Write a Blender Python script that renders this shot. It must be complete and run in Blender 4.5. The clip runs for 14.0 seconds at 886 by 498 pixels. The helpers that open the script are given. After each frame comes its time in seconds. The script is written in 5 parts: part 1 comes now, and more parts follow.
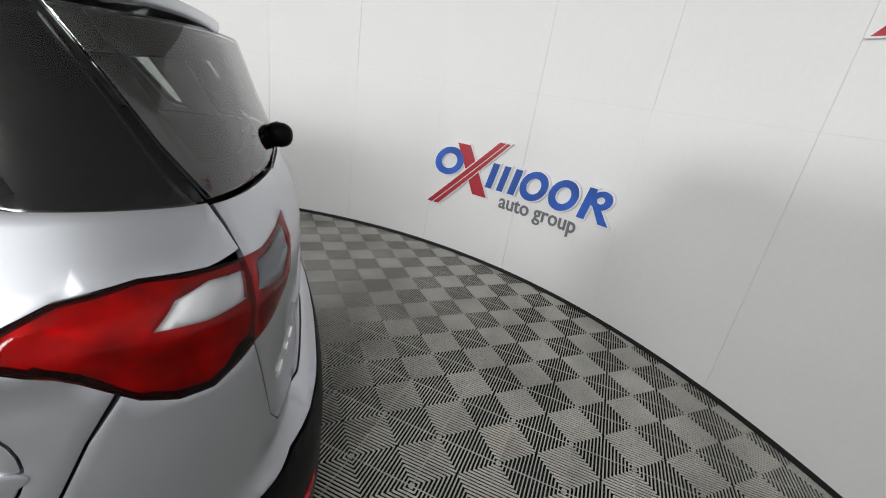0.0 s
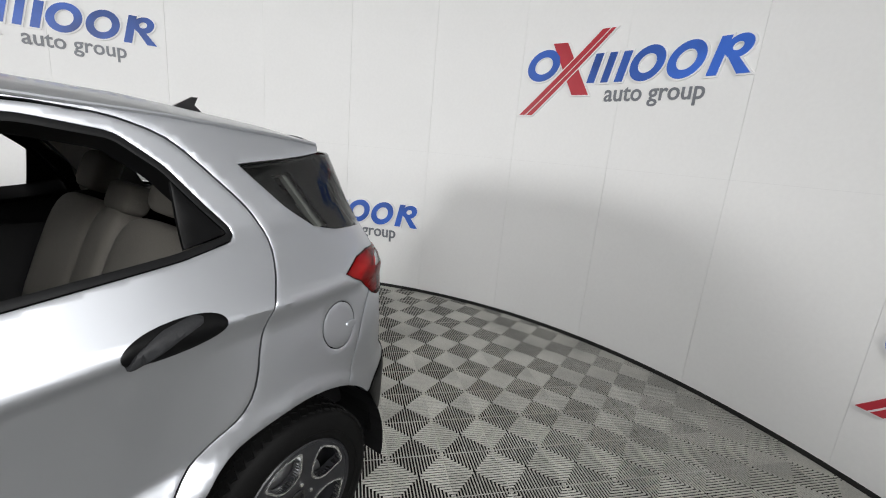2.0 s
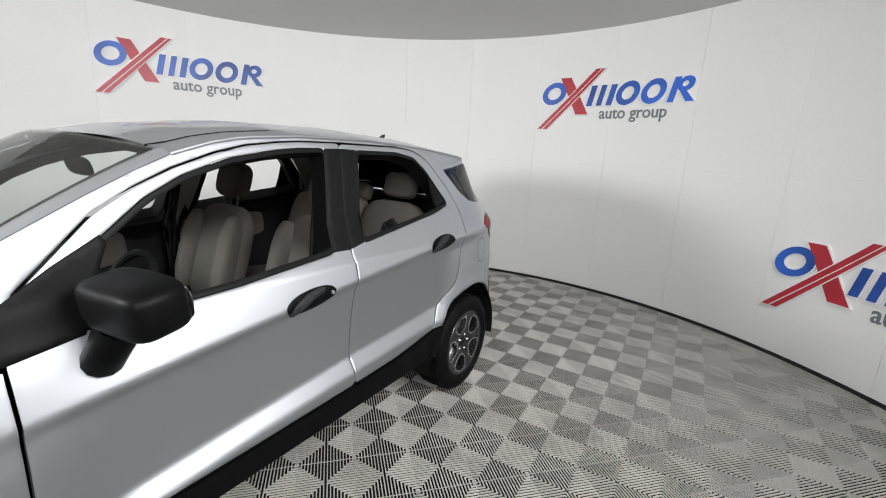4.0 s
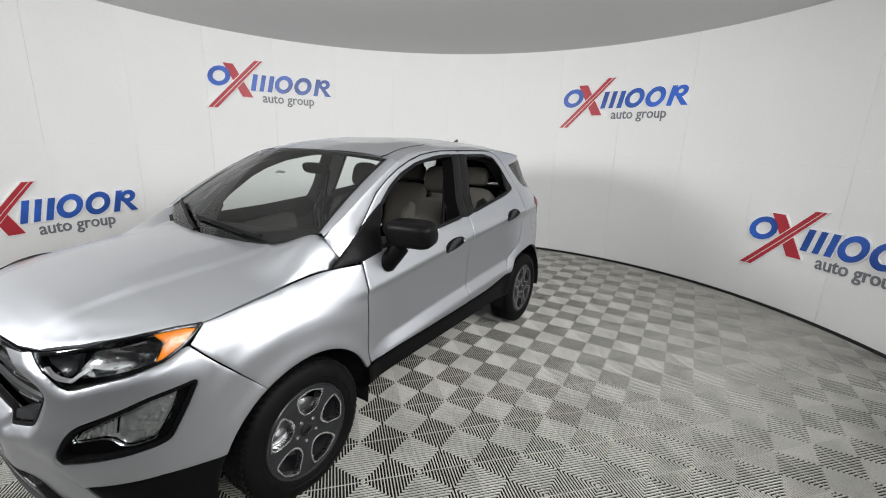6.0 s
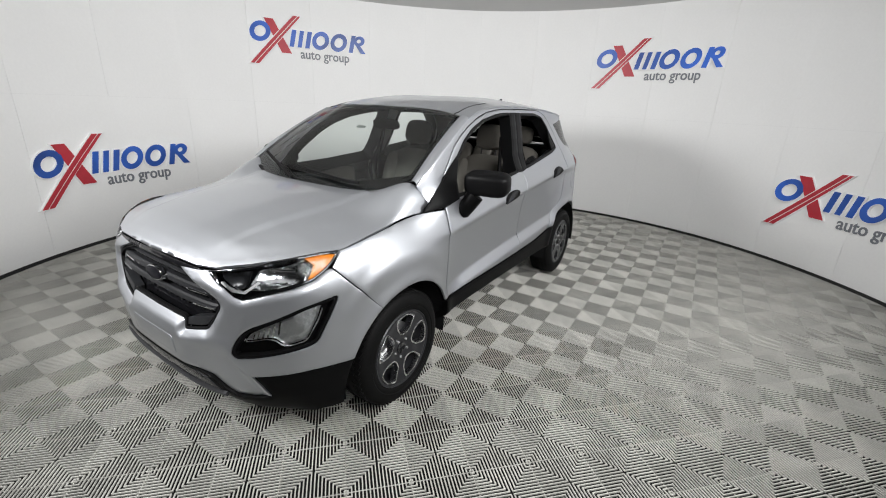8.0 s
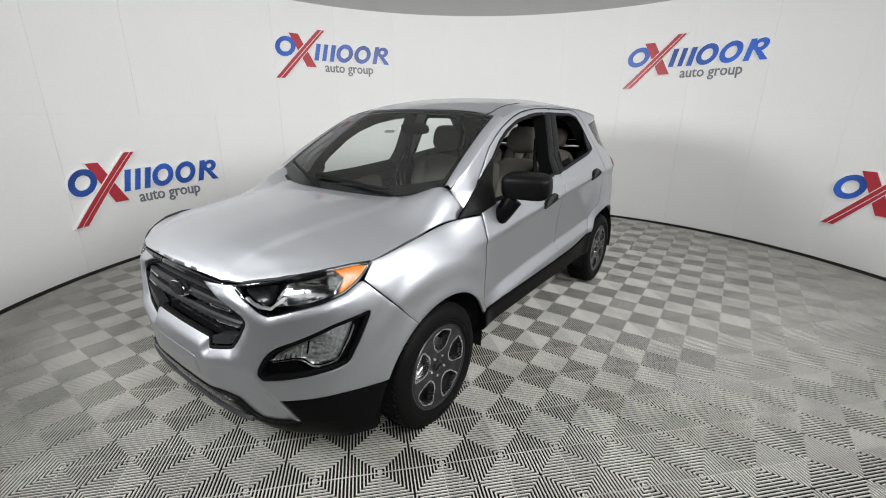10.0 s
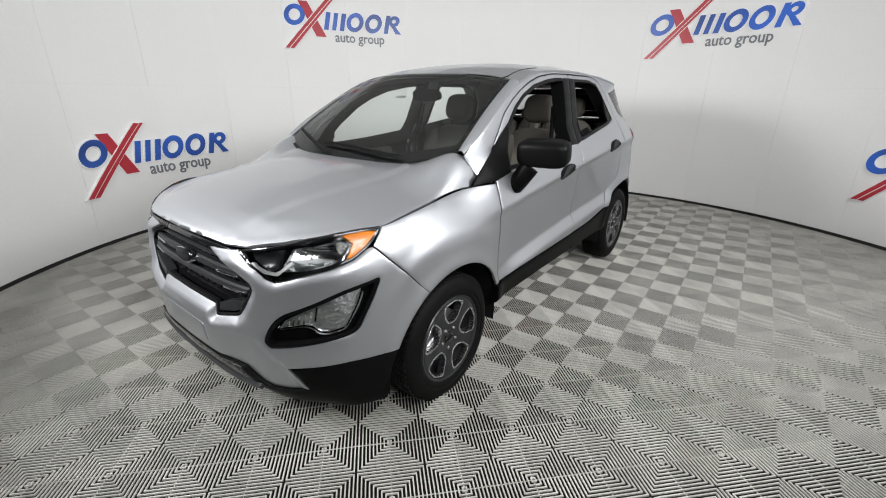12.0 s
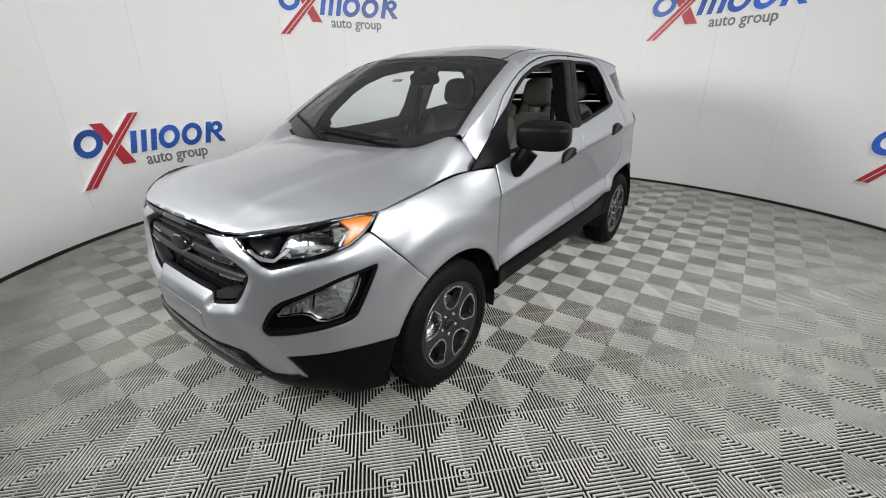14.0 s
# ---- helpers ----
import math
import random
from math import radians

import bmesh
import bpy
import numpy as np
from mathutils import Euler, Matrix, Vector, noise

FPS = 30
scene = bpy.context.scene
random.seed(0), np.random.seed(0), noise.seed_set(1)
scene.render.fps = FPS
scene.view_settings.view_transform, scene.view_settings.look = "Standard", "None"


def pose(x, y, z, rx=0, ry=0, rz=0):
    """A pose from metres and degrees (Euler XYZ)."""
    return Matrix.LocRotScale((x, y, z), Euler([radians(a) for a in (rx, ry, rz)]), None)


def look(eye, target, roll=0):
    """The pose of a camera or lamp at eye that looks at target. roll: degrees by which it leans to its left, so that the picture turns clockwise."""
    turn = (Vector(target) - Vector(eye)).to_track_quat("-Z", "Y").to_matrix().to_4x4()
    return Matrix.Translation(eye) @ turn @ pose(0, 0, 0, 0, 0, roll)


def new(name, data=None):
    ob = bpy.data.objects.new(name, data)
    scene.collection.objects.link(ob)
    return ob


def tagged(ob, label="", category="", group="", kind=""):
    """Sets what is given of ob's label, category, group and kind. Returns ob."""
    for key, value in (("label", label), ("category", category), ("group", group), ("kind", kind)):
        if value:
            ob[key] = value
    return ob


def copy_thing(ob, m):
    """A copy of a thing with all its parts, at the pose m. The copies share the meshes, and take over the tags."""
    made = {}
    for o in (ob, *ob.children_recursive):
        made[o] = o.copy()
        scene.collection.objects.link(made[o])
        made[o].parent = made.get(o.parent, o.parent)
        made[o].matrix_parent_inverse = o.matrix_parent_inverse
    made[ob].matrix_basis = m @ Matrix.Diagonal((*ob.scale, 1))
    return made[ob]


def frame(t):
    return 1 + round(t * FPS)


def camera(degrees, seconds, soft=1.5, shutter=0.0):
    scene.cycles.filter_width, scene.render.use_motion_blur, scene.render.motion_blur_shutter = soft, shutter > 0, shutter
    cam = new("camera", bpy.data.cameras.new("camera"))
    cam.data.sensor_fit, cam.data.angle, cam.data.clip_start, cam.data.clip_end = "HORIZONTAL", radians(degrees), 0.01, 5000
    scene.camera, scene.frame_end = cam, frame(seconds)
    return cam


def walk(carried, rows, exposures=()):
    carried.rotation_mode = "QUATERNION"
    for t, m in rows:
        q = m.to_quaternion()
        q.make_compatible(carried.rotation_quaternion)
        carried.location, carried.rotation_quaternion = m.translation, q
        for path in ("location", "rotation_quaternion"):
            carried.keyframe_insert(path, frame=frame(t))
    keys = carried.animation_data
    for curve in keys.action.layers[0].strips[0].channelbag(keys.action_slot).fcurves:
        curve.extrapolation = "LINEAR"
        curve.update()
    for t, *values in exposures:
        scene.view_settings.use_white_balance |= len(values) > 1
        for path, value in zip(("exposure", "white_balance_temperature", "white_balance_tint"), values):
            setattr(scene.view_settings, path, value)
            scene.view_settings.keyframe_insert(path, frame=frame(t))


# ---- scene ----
cam = camera(93.4, 14.0, soft=1.05)
PATH = [
    (0, (-1.796, 1.37, 1.473), (-2.538, -0.344, 0.758), 8.8),
    (0.5, (-1.475, 1.62, 1.49), (-2.555, 0.045, 0.896), 7.9),
    (1, (-1.164, 1.747, 1.539), (-2.48, 0.331, 1.028), 6.6),
    (1.5, (-0.797, 1.786, 1.521), (-2.318, 0.577, 1.046), 5.6),
    (2, (-0.489, 1.873, 1.561), (-2.104, 0.786, 1.102), 5.0),
    (2.5, (-0.104, 2.0, 1.562), (-1.724, 0.93, 1.081), 3.0),
    (3, (0.237, 2.037, 1.557), (-1.405, 0.999, 1.08), 3.2),
    (3.5, (0.651, 2.061, 1.557), (-1.0, 1.021, 1.117), 3.0),
    (6, (2.345, 2.246, 1.62), (0.71, 1.199, 1.139), 1.7),
    (6.5, (2.544, 2.151, 1.622), (0.922, 1.129, 1.051), 2.7),
    (7, (2.703, 2.025, 1.626), (1.077, 1.034, 1.015), 4.0),
    (7.5, (2.83, 2.112, 1.615), (1.227, 1.105, 0.97), 3.6),
    (10, (2.727, 1.952, 1.529), (1.198, 0.813, 0.925), 0.3),
    (10.5, (2.716, 1.95, 1.509), (1.208, 0.792, 0.891), 0.2),
    (11, (2.707, 1.936, 1.485), (1.219, 0.765, 0.843), 0.2),
    (11.5, (2.693, 1.923, 1.475), (1.218, 0.753, 0.803), 0.2),
    (12, (2.689, 1.917, 1.457), (1.217, 0.756, 0.761), 0.3),
    (12.5, (2.683, 1.912, 1.441), (1.217, 0.756, 0.724), 0.2),
    (13, (2.67, 1.911, 1.431), (1.222, 0.749, 0.688), -0.5),
    (13.5, (2.67, 1.909, 1.429), (1.222, 0.751, 0.679), -0.6),
    (14, (2.668, 1.913, 1.433), (1.214, 0.759, 0.688), -0.4),
]
walk(cam, [(t, look(eye, target, roll)) for t, eye, target, roll in PATH])

# ---- world and lights ----
CX, CY, RADIUS, CEIL = -0.207, 0.300, 3.975, 3.03    # the round booth
world = bpy.data.worlds.new("world")
scene.world = world
world.use_nodes = True
world.node_tree.nodes["Background"].inputs["Color"].default_value = (0.8, 0.82, 0.85, 1)
world.node_tree.nodes["Background"].inputs["Strength"].default_value = 0.02


def area_lamp(name, eye, target, sx, sy, watts, color=(1, 1, 1)):
    data = bpy.data.lights.new(name, "AREA")
    data.shape, data.size, data.size_y, data.energy, data.color = "RECTANGLE", sx, sy, watts, color
    data.spread = radians(140)
    lamp = new(name, data)
    lamp.matrix_world = look(eye, target)
    return lamp


# unseen lamps: first placed by the car's wall shadow, others added to brighten
for ex, ey, ez, tx, ty, tz_, w, h, watts in ((3.50, -0.65, 2.10, -2.0, 0.3, 1.7, 0.7, 0.55, 90), (2.55, 2.95, 2.45, 0.6, -1.9, 0.9, 1.8, 1.2, 56), (-0.10, 3.74, 2.72, -0.9, -0.6, 1.1, 1.9, 0.7, 78)):
    area_lamp("unseen_lamp", (ex, ey, ez), (tx, ty, tz_), w, h, watts)
scene.view_settings.exposure = 0.13

# ---- materials ----
def material(name, color, rough=0.5, metal=0.0, **more):
    m = bpy.data.materials.new(name)
    m.use_nodes = True
    b = m.node_tree.nodes["Principled BSDF"]
    b.inputs["Base Color"].default_value = (*color, 1)
    b.inputs["Roughness"].default_value, b.inputs["Metallic"].default_value = rough, metal
    for key, value in more.items():
        b.inputs[key.replace("_", " ")].default_value = value
    return m


def grain(m, scale, amount, bump=0.0, detail=6.0, rough=0.0, stains=0.0, stain_scale=1.2):
    """Two scales of variation in colour, gloss and relief, in object space."""
    nt = m.node_tree
    b = nt.nodes["Principled BSDF"]
    coord = nt.nodes.new("ShaderNodeTexCoord")
    fine = nt.nodes.new("ShaderNodeTexNoise")
    fine.inputs["Scale"].default_value, fine.inputs["Detail"].default_value = scale, detail
    nt.links.new(coord.outputs["Object"], fine.inputs["Vector"])
    wide = nt.nodes.new("ShaderNodeTexNoise")
    wide.inputs["Scale"].default_value, wide.inputs["Detail"].default_value = stain_scale, 3.0
    nt.links.new(coord.outputs["Object"], wide.inputs["Vector"])
    base = b.inputs["Base Color"].default_value[:3]
    rng = nt.nodes.new("ShaderNodeMapRange")
    rng.inputs["From Min"].default_value, rng.inputs["From Max"].default_value = 0.3, 0.7
    rng.inputs["To Min"].default_value, rng.inputs["To Max"].default_value = 1 - amount, 1 + amount
    nt.links.new(fine.outputs["Fac"], rng.inputs["Value"])
    rng2 = nt.nodes.new("ShaderNodeMapRange")
    rng2.inputs["From Min"].default_value, rng2.inputs["From Max"].default_value = 0.35, 0.65
    rng2.inputs["To Min"].default_value, rng2.inputs["To Max"].default_value = 1 - stains, 1 + stains
    nt.links.new(wide.outputs["Fac"], rng2.inputs["Value"])
    mul = nt.nodes.new("ShaderNodeMath")
    mul.operation = "MULTIPLY"
    nt.links.new(rng.outputs["Result"], mul.inputs[0])
    nt.links.new(rng2.outputs["Result"], mul.inputs[1])
    scaled = nt.nodes.new("ShaderNodeVectorMath")
    scaled.operation = "SCALE"
    scaled.inputs[0].default_value = base
    nt.links.new(mul.outputs["Value"], scaled.inputs["Scale"])
    nt.links.new(scaled.outputs["Vector"], b.inputs["Base Color"])
    if rough:
        r = nt.nodes.new("ShaderNodeMapRange")
        r0 = b.inputs["Roughness"].default_value
        r.inputs["To Min"].default_value, r.inputs["To Max"].default_value = r0 - rough, r0 + rough
        nt.links.new(wide.outputs["Fac"], r.inputs["Value"])
        nt.links.new(r.outputs["Result"], b.inputs["Roughness"])
    if bump:
        bp = nt.nodes.new("ShaderNodeBump")
        bp.inputs["Strength"].default_value, bp.inputs["Distance"].default_value = 0.6, bump
        nt.links.new(fine.outputs["Fac"], bp.inputs["Height"])
        nt.links.new(bp.outputs["Normal"], b.inputs["Normal"])
    return m


WALL = grain(material("wall_paint", (0.80, 0.80, 0.795), 0.55), 40, 0.012, 0.0008, stains=0.02, stain_scale=0.8)
CEILING = grain(material("ceiling_cloth", (0.62, 0.62, 0.61), 0.9), 60, 0.02, 0.001)
JOINT = material("panel_joint", (0.74, 0.74, 0.735), 0.8)
EDGE = grain(material("black_edging", (0.012, 0.012, 0.012), 0.6), 80, 0.2)
RIB = grain(material("ribbed_tile_plastic", (0.445, 0.44, 0.408), 0.5, Specular_IOR_Level=0.3), 120, 0.14, 0.0006, rough=0.08, stains=0.16, stain_scale=2.5)
UNDER = grain(material("floor_underlay", (0.008, 0.008, 0.0075), 0.8, Specular_IOR_Level=0.1), 60, 0.3)
SIGN_BLUE = grain(material("sign_blue", (0.024, 0.095, 0.42), 0.35), 8, 0.06, stains=0.45, stain_scale=1.6)
SIGN_RED = grain(material("sign_red", (0.42, 0.025, 0.04), 0.35), 8, 0.08)
SIGN_GREY = material("sign_grey", (0.16, 0.17, 0.19), 0.4)
SIGN_WHITE = grain(material("sign_white", (0.82, 0.82, 0.82), 0.4), 30, 0.02)
PAINT = material("silver_paint", (0.465, 0.48, 0.51), 0.40, 0.92, Coat_Weight=0.7, Coat_Roughness=0.04)

# ---- building helpers ----
def mesh_object(name, bm, mat, parent=None, label="", smooth=False):
    me = bpy.data.meshes.new(name)
    bmesh.ops.recalc_face_normals(bm, faces=bm.faces)
    bm.to_mesh(me)
    bm.free()
    for m in (mat if isinstance(mat, (list, tuple)) else [mat]):
        me.materials.append(m)
    if smooth:
        for p in me.polygons:
            p.use_smooth = True
        me.set_sharp_from_angle(angle=radians(38))
    ob = new(name, me)
    if parent is not None:
        ob.parent = parent
    if label:
        tagged(ob, label)
    return ob


def part(name, bm, mat, parent, label="", smooth=True):
    return mesh_object(name, bm, mat, parent, label, smooth)


def add_box(bm, x0, x1, y0, y1, z0, z1, bevel=0.0, matrix=None):
    r = bmesh.ops.create_cube(bm, size=1.0)
    vs = r["verts"]
    bmesh.ops.scale(bm, vec=(x1 - x0, y1 - y0, z1 - z0), verts=vs)
    bmesh.ops.translate(bm, vec=((x0 + x1) / 2, (y0 + y1) / 2, (z0 + z1) / 2), verts=vs)
    if bevel:
        es = list({e for v in vs for e in v.link_edges})
        out = bmesh.ops.bevel(bm, geom=es, offset=bevel, segments=2, affect="EDGES", profile=0.6)
        vs = list({v for f in out["faces"] for v in f.verts} | {v for v in vs if v.is_valid})
    if matrix is not None:
        bmesh.ops.transform(bm, matrix=matrix, verts=vs)
    return vs


# ---- the booth: wall panels, ceiling, floor ----
def at_wall(angle, z, depth=0.0):
    """A place on the wall's inner face; depth is into the room."""
    a = radians(angle)
    return Vector((CX + (RADIUS - depth) * math.cos(a), CY + (RADIUS - depth) * math.sin(a), z))


def curved_slab(bm, a0, a1, z0, z1, d0, d1, steps):
    """A slab bent along the wall between two angles; d0 to d1 into the room."""
    rings = []
    for k in range(steps + 1):
        a = a0 + (a1 - a0) * k / steps
        rings.append([bm.verts.new(at_wall(a, z, d)) for z, d in ((z0, d0), (z0, d1), (z1, d1), (z1, d0))])
    for p, q in zip(rings, rings[1:]):
        for k in range(4):
            bm.faces.new((p[k], p[(k + 1) % 4], q[(k + 1) % 4], q[k]))
    bm.faces.new(rings[0])
    bm.faces.new(rings[-1][::-1])


COLUMNS, FIRST, SEAM = 28, 170.3, 1.53
STEP = 360 / COLUMNS
OPEN_SIDE = (FIRST + STEP * 12 - 360, FIRST - STEP * 10)      # unseen side in front of the car's nose, left open for darker reflections
bm = bmesh.new()
curved_slab(bm, OPEN_SIDE[1], OPEN_SIDE[0] + 360, 0.0, CEIL + 0.05, -0.12, -0.006, 132)
wall = tagged(mesh_object("wall", bm, JOINT, smooth=True), "round white-panelled booth wall with fine joints", "wall", kind="structure")
for z0, z1 in ((0.035, SEAM), (SEAM, CEIL - 0.002)):
    bm = bmesh.new()
    gap = 0.013
    curved_slab(bm, FIRST + gap, FIRST + STEP - gap, z0 + 0.0012, z1 - 0.0012, -0.013, 0.0, 8)
    first = part("wall_panel", bm, WALL, wall)
    for k in range(1, COLUMNS):
        if 12 <= k < COLUMNS - 10:
            continue
        ob = new("wall_panel", first.data)
        ob.parent = wall
        lean = 0.0016 * math.sin(k * 2.3 + z0)
        ob.matrix_basis = Matrix.Translation((CX, CY, 0)) @ Matrix.Rotation(radians(STEP * k), 4, "Z") @ Matrix.Translation((-CX + lean, -CY, 0))
bm = bmesh.new()
curved_slab(bm, OPEN_SIDE[1], OPEN_SIDE[0] + 360, 0.0, 0.034, -0.010, -0.003, 132)
tagged(mesh_object("baseboard", bm, EDGE, smooth=True), "black recessed edging along the foot of the booth wall", "baseboard", kind="structure")

bm = bmesh.new()
bmesh.ops.create_cone(bm, cap_ends=True, segments=96, radius1=RADIUS + 0.1, radius2=RADIUS + 0.1, depth=0.1, matrix=Matrix.Translation((CX, CY, CEIL + 0.05)))
tagged(mesh_object("ceiling", bm, CEILING), "plain matt grey booth ceiling", "ceiling", kind="structure")

# unseen dark walls, floor and ceiling, added so the car's front reflects less light
DARK_SURROUND = grain(material("dark_surround_paint", (0.10, 0.10, 0.10), 0.9), 20, 0.1, stains=0.1)
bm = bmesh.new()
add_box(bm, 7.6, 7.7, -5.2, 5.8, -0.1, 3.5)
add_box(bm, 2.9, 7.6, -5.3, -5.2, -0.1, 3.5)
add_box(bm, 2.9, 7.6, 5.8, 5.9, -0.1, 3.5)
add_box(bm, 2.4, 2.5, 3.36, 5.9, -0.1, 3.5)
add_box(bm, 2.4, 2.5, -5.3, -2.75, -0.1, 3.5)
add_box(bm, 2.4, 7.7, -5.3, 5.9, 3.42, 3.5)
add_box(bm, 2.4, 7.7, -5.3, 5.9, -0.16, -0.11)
tagged(mesh_object("unseen_dark_wall", bm, DARK_SURROUND), "unseen dark walls added beyond the open side to darken reflections on the nose", "wall", kind="structure")

# floor tiles: ribs run in nested squares round the tile corners
Q, GX, GY, TURN = 0.2006, 1.4885, 1.0284, 2.372
TILE = Q * math.sqrt(2)


def tile_mesh():
    bm = bmesh.new()
    h, n, deep = TILE / 2 - 0.0006, 9, -0.0125
    pitch = TILE / 2 / n

    def bar(u0, u1, v0, v1, top=0.0):
        lo = [bm.verts.new((u, v, deep)) for u, v in ((u0, v0), (u1, v0), (u1, v1), (u0, v1))]
        hi = [bm.verts.new((u, v, top)) for u, v in ((u0, v0), (u1, v0), (u1, v1), (u0, v1))]
        bm.faces.new(hi)
        for k in range(4):
            bm.faces.new((lo[k], lo[(k + 1) % 4], hi[(k + 1) % 4], hi[k]))

    for su in (1, -1):
        for sv in (1, -1):
            for k in range(n):
                a, w = pitch * (k + 0.335), pitch * 0.33       # off the centre lines
                for swap in (0, 1):
                    u0, u1, v0, v1 = a, a + w, a + w * swap, h
                    if swap:
                        u0, u1, v0, v1 = v0, v1, u0, u1
                    us, vs = sorted((su * u0, su * u1)), sorted((sv * v0, sv * v1))
                    bar(*us, *vs)
    for s in (1, -1):       # edge bars, a little lower
        bar(*sorted((s * h, s * (h - 0.0014))), -h, h, -0.0045)
        bar(-h, h, *sorted((s * h, s * (h - 0.0014))), -0.0045)
    bmesh.ops.recalc_face_normals(bm, faces=bm.faces)
    me = bpy.data.meshes.new("floor_tile")
    bm.to_mesh(me)
    bm.free()
    me.materials.append(RIB)
    return me


bm = bmesh.new()
bmesh.ops.create_cone(bm, cap_ends=True, segments=96, radius1=RADIUS + 0.1, radius2=RADIUS + 0.1, depth=0.1, matrix=Matrix.Translation((CX, CY, -0.0565)))
floor = tagged(mesh_object("floor", bm, UNDER), "grey ribbed interlocking plastic floor tiles over a black underlay", "floor", kind="structure")


def build_tiles():
    one = tile_mesh()
    turn = Matrix.Rotation(radians(TURN), 4, "Z")
    co = np.array([v.co[:] for v in one.vertices])
    faces = np.array([p.vertices[:] for p in one.polygons])
    spots = []
    for i in range(-45, 46):
        for j in range(-45, 46):
            if (i + j) % 2:
                spot = turn @ Vector((-Q * i, Q * j, 0)) + Vector((GX, GY, 0))
                if math.hypot(spot.x - CX, spot.y - CY) < RADIUS + 0.20:
                    # how far the tile lies from the aisle along the car's left side and round its nose
                    aisle = min(abs(spot.y - 1.5) + 2 * max(0, abs(spot.x + 0.2) - 2.6), math.hypot(spot.x - 2.2, spot.y - 1.0))
                    spots.append((aisle, spot.x, spot.y))
    spots.sort()
    lay = Matrix.Rotation(radians(TURN + 45), 4, "Z")
    rest_v, rest_f, count = [], [], 0
    for k, (_, x, y) in enumerate(spots):
        if k < 300:
            ob = new("floor_tile", one)
            ob.parent = floor
            ob.matrix_basis = Matrix.Translation((x, y, 0)) @ lay @ Matrix.Rotation(radians(90 * (k * 7 % 4)), 4, "Z")
        else:
            r = np.array(lay.to_3x3())
            rest_v.append(co @ r.T + (x, y, 0))
            rest_f.append(faces + count)
            count += len(co)
    me = bpy.data.meshes.new("floor_tiles")
    v, f = np.concatenate(rest_v), np.concatenate(rest_f)
    me.from_pydata(v.tolist(), [], f.tolist())
    me.materials.append(RIB)
    ob = new("floor_tiles", me)
    ob.parent = floor
    tagged(ob, "grey ribbed floor tiles", kind="stuff")



# ---- car: body surface and panel tools ----
from mathutils.geometry import delaunay_2d_cdt


def smooth_curve(points, n):
    """A Catmull-Rom curve through a few points, as n rows."""
    p = np.array(points, float)
    p = np.vstack([2 * p[0] - p[1], p, 2 * p[-1] - p[-2]])
    t = np.linspace(0, len(p) - 3 - 1e-9, n)
    k = t.astype(int)
    u = (t - k)[:, None]
    a, b, c, d = p[k], p[k + 1], p[k + 2], p[k + 3]
    return 0.5 * (2 * b + (c - a) * u + (2 * a - 5 * b + 4 * c - d) * u ** 2 + (3 * b - a - 3 * c + d) * u ** 3)


def ramp(x, *pairs):
    """Piecewise straight value; pairs of (x, value) with x rising."""
    return np.interp(x, [p[0] for p in pairs], [p[1] for p in pairs])


def ease(x, lo, hi):
    t = np.clip((np.asarray(x, float) - lo) / (hi - lo), 0, 1)     # falls where lo is above hi
    return t * t * (3 - 2 * t)


# plan outline at the waist, nose to tail, and the matching outline under the roof
WAIST = smooth_curve([(2.115, 0), (2.11, 0.25), (2.085, 0.45), (2.035, 0.58), (1.94, 0.705), (1.83, 0.795), (1.68, 0.858), (1.48, 0.876), (1.2, 0.88),
                      (0.8, 0.874), (0.3, 0.87), (-0.3, 0.87), (-0.9, 0.87), (-1.25, 0.868), (-1.48, 0.85), (-1.66, 0.805), (-1.79, 0.725), (-1.87, 0.60), (-1.915, 0.40), (-1.93, 0.2), (-1.935, 0)], 601)
UPPER = smooth_curve([(2.0, 0), (2.0, 0.25), (1.98, 0.4), (1.93, 0.5), (1.85, 0.58), (1.75, 0.62), (1.62, 0.64), (1.45, 0.65), (1.2, 0.655),
                      (0.8, 0.655), (0.3, 0.65), (-0.3, 0.645), (-0.9, 0.63), (-1.2, 0.615), (-1.38, 0.60), (-1.50, 0.575), (-1.58, 0.52), (-1.625, 0.43), (-1.65, 0.30), (-1.66, 0.15), (-1.665, 0)], 601)
ARC = np.concatenate([[0], np.cumsum(np.hypot(*np.diff(WAIST, axis=0).T))])
_d = np.gradient(WAIST, axis=0)
NORMAL = np.stack([_d[:, 1], -_d[:, 0]], 1)
NORMAL /= np.linalg.norm(NORMAL, axis=1)[:, None]
HUB = 0.318


def crease_z(x):
    return ramp(x, (-1.6, 1.125), (-0.9, 1.065), (-0.17, 1.0), (0.3, 0.955), (1.0, 0.882), (1.6, 0.83))


def low_z(x):
    return ramp(x, (-1.0, 0.690), (-0.8, 0.676), (-0.2, 0.642), (0.3, 0.607), (0.8, 0.562), (1.0, 0.545))


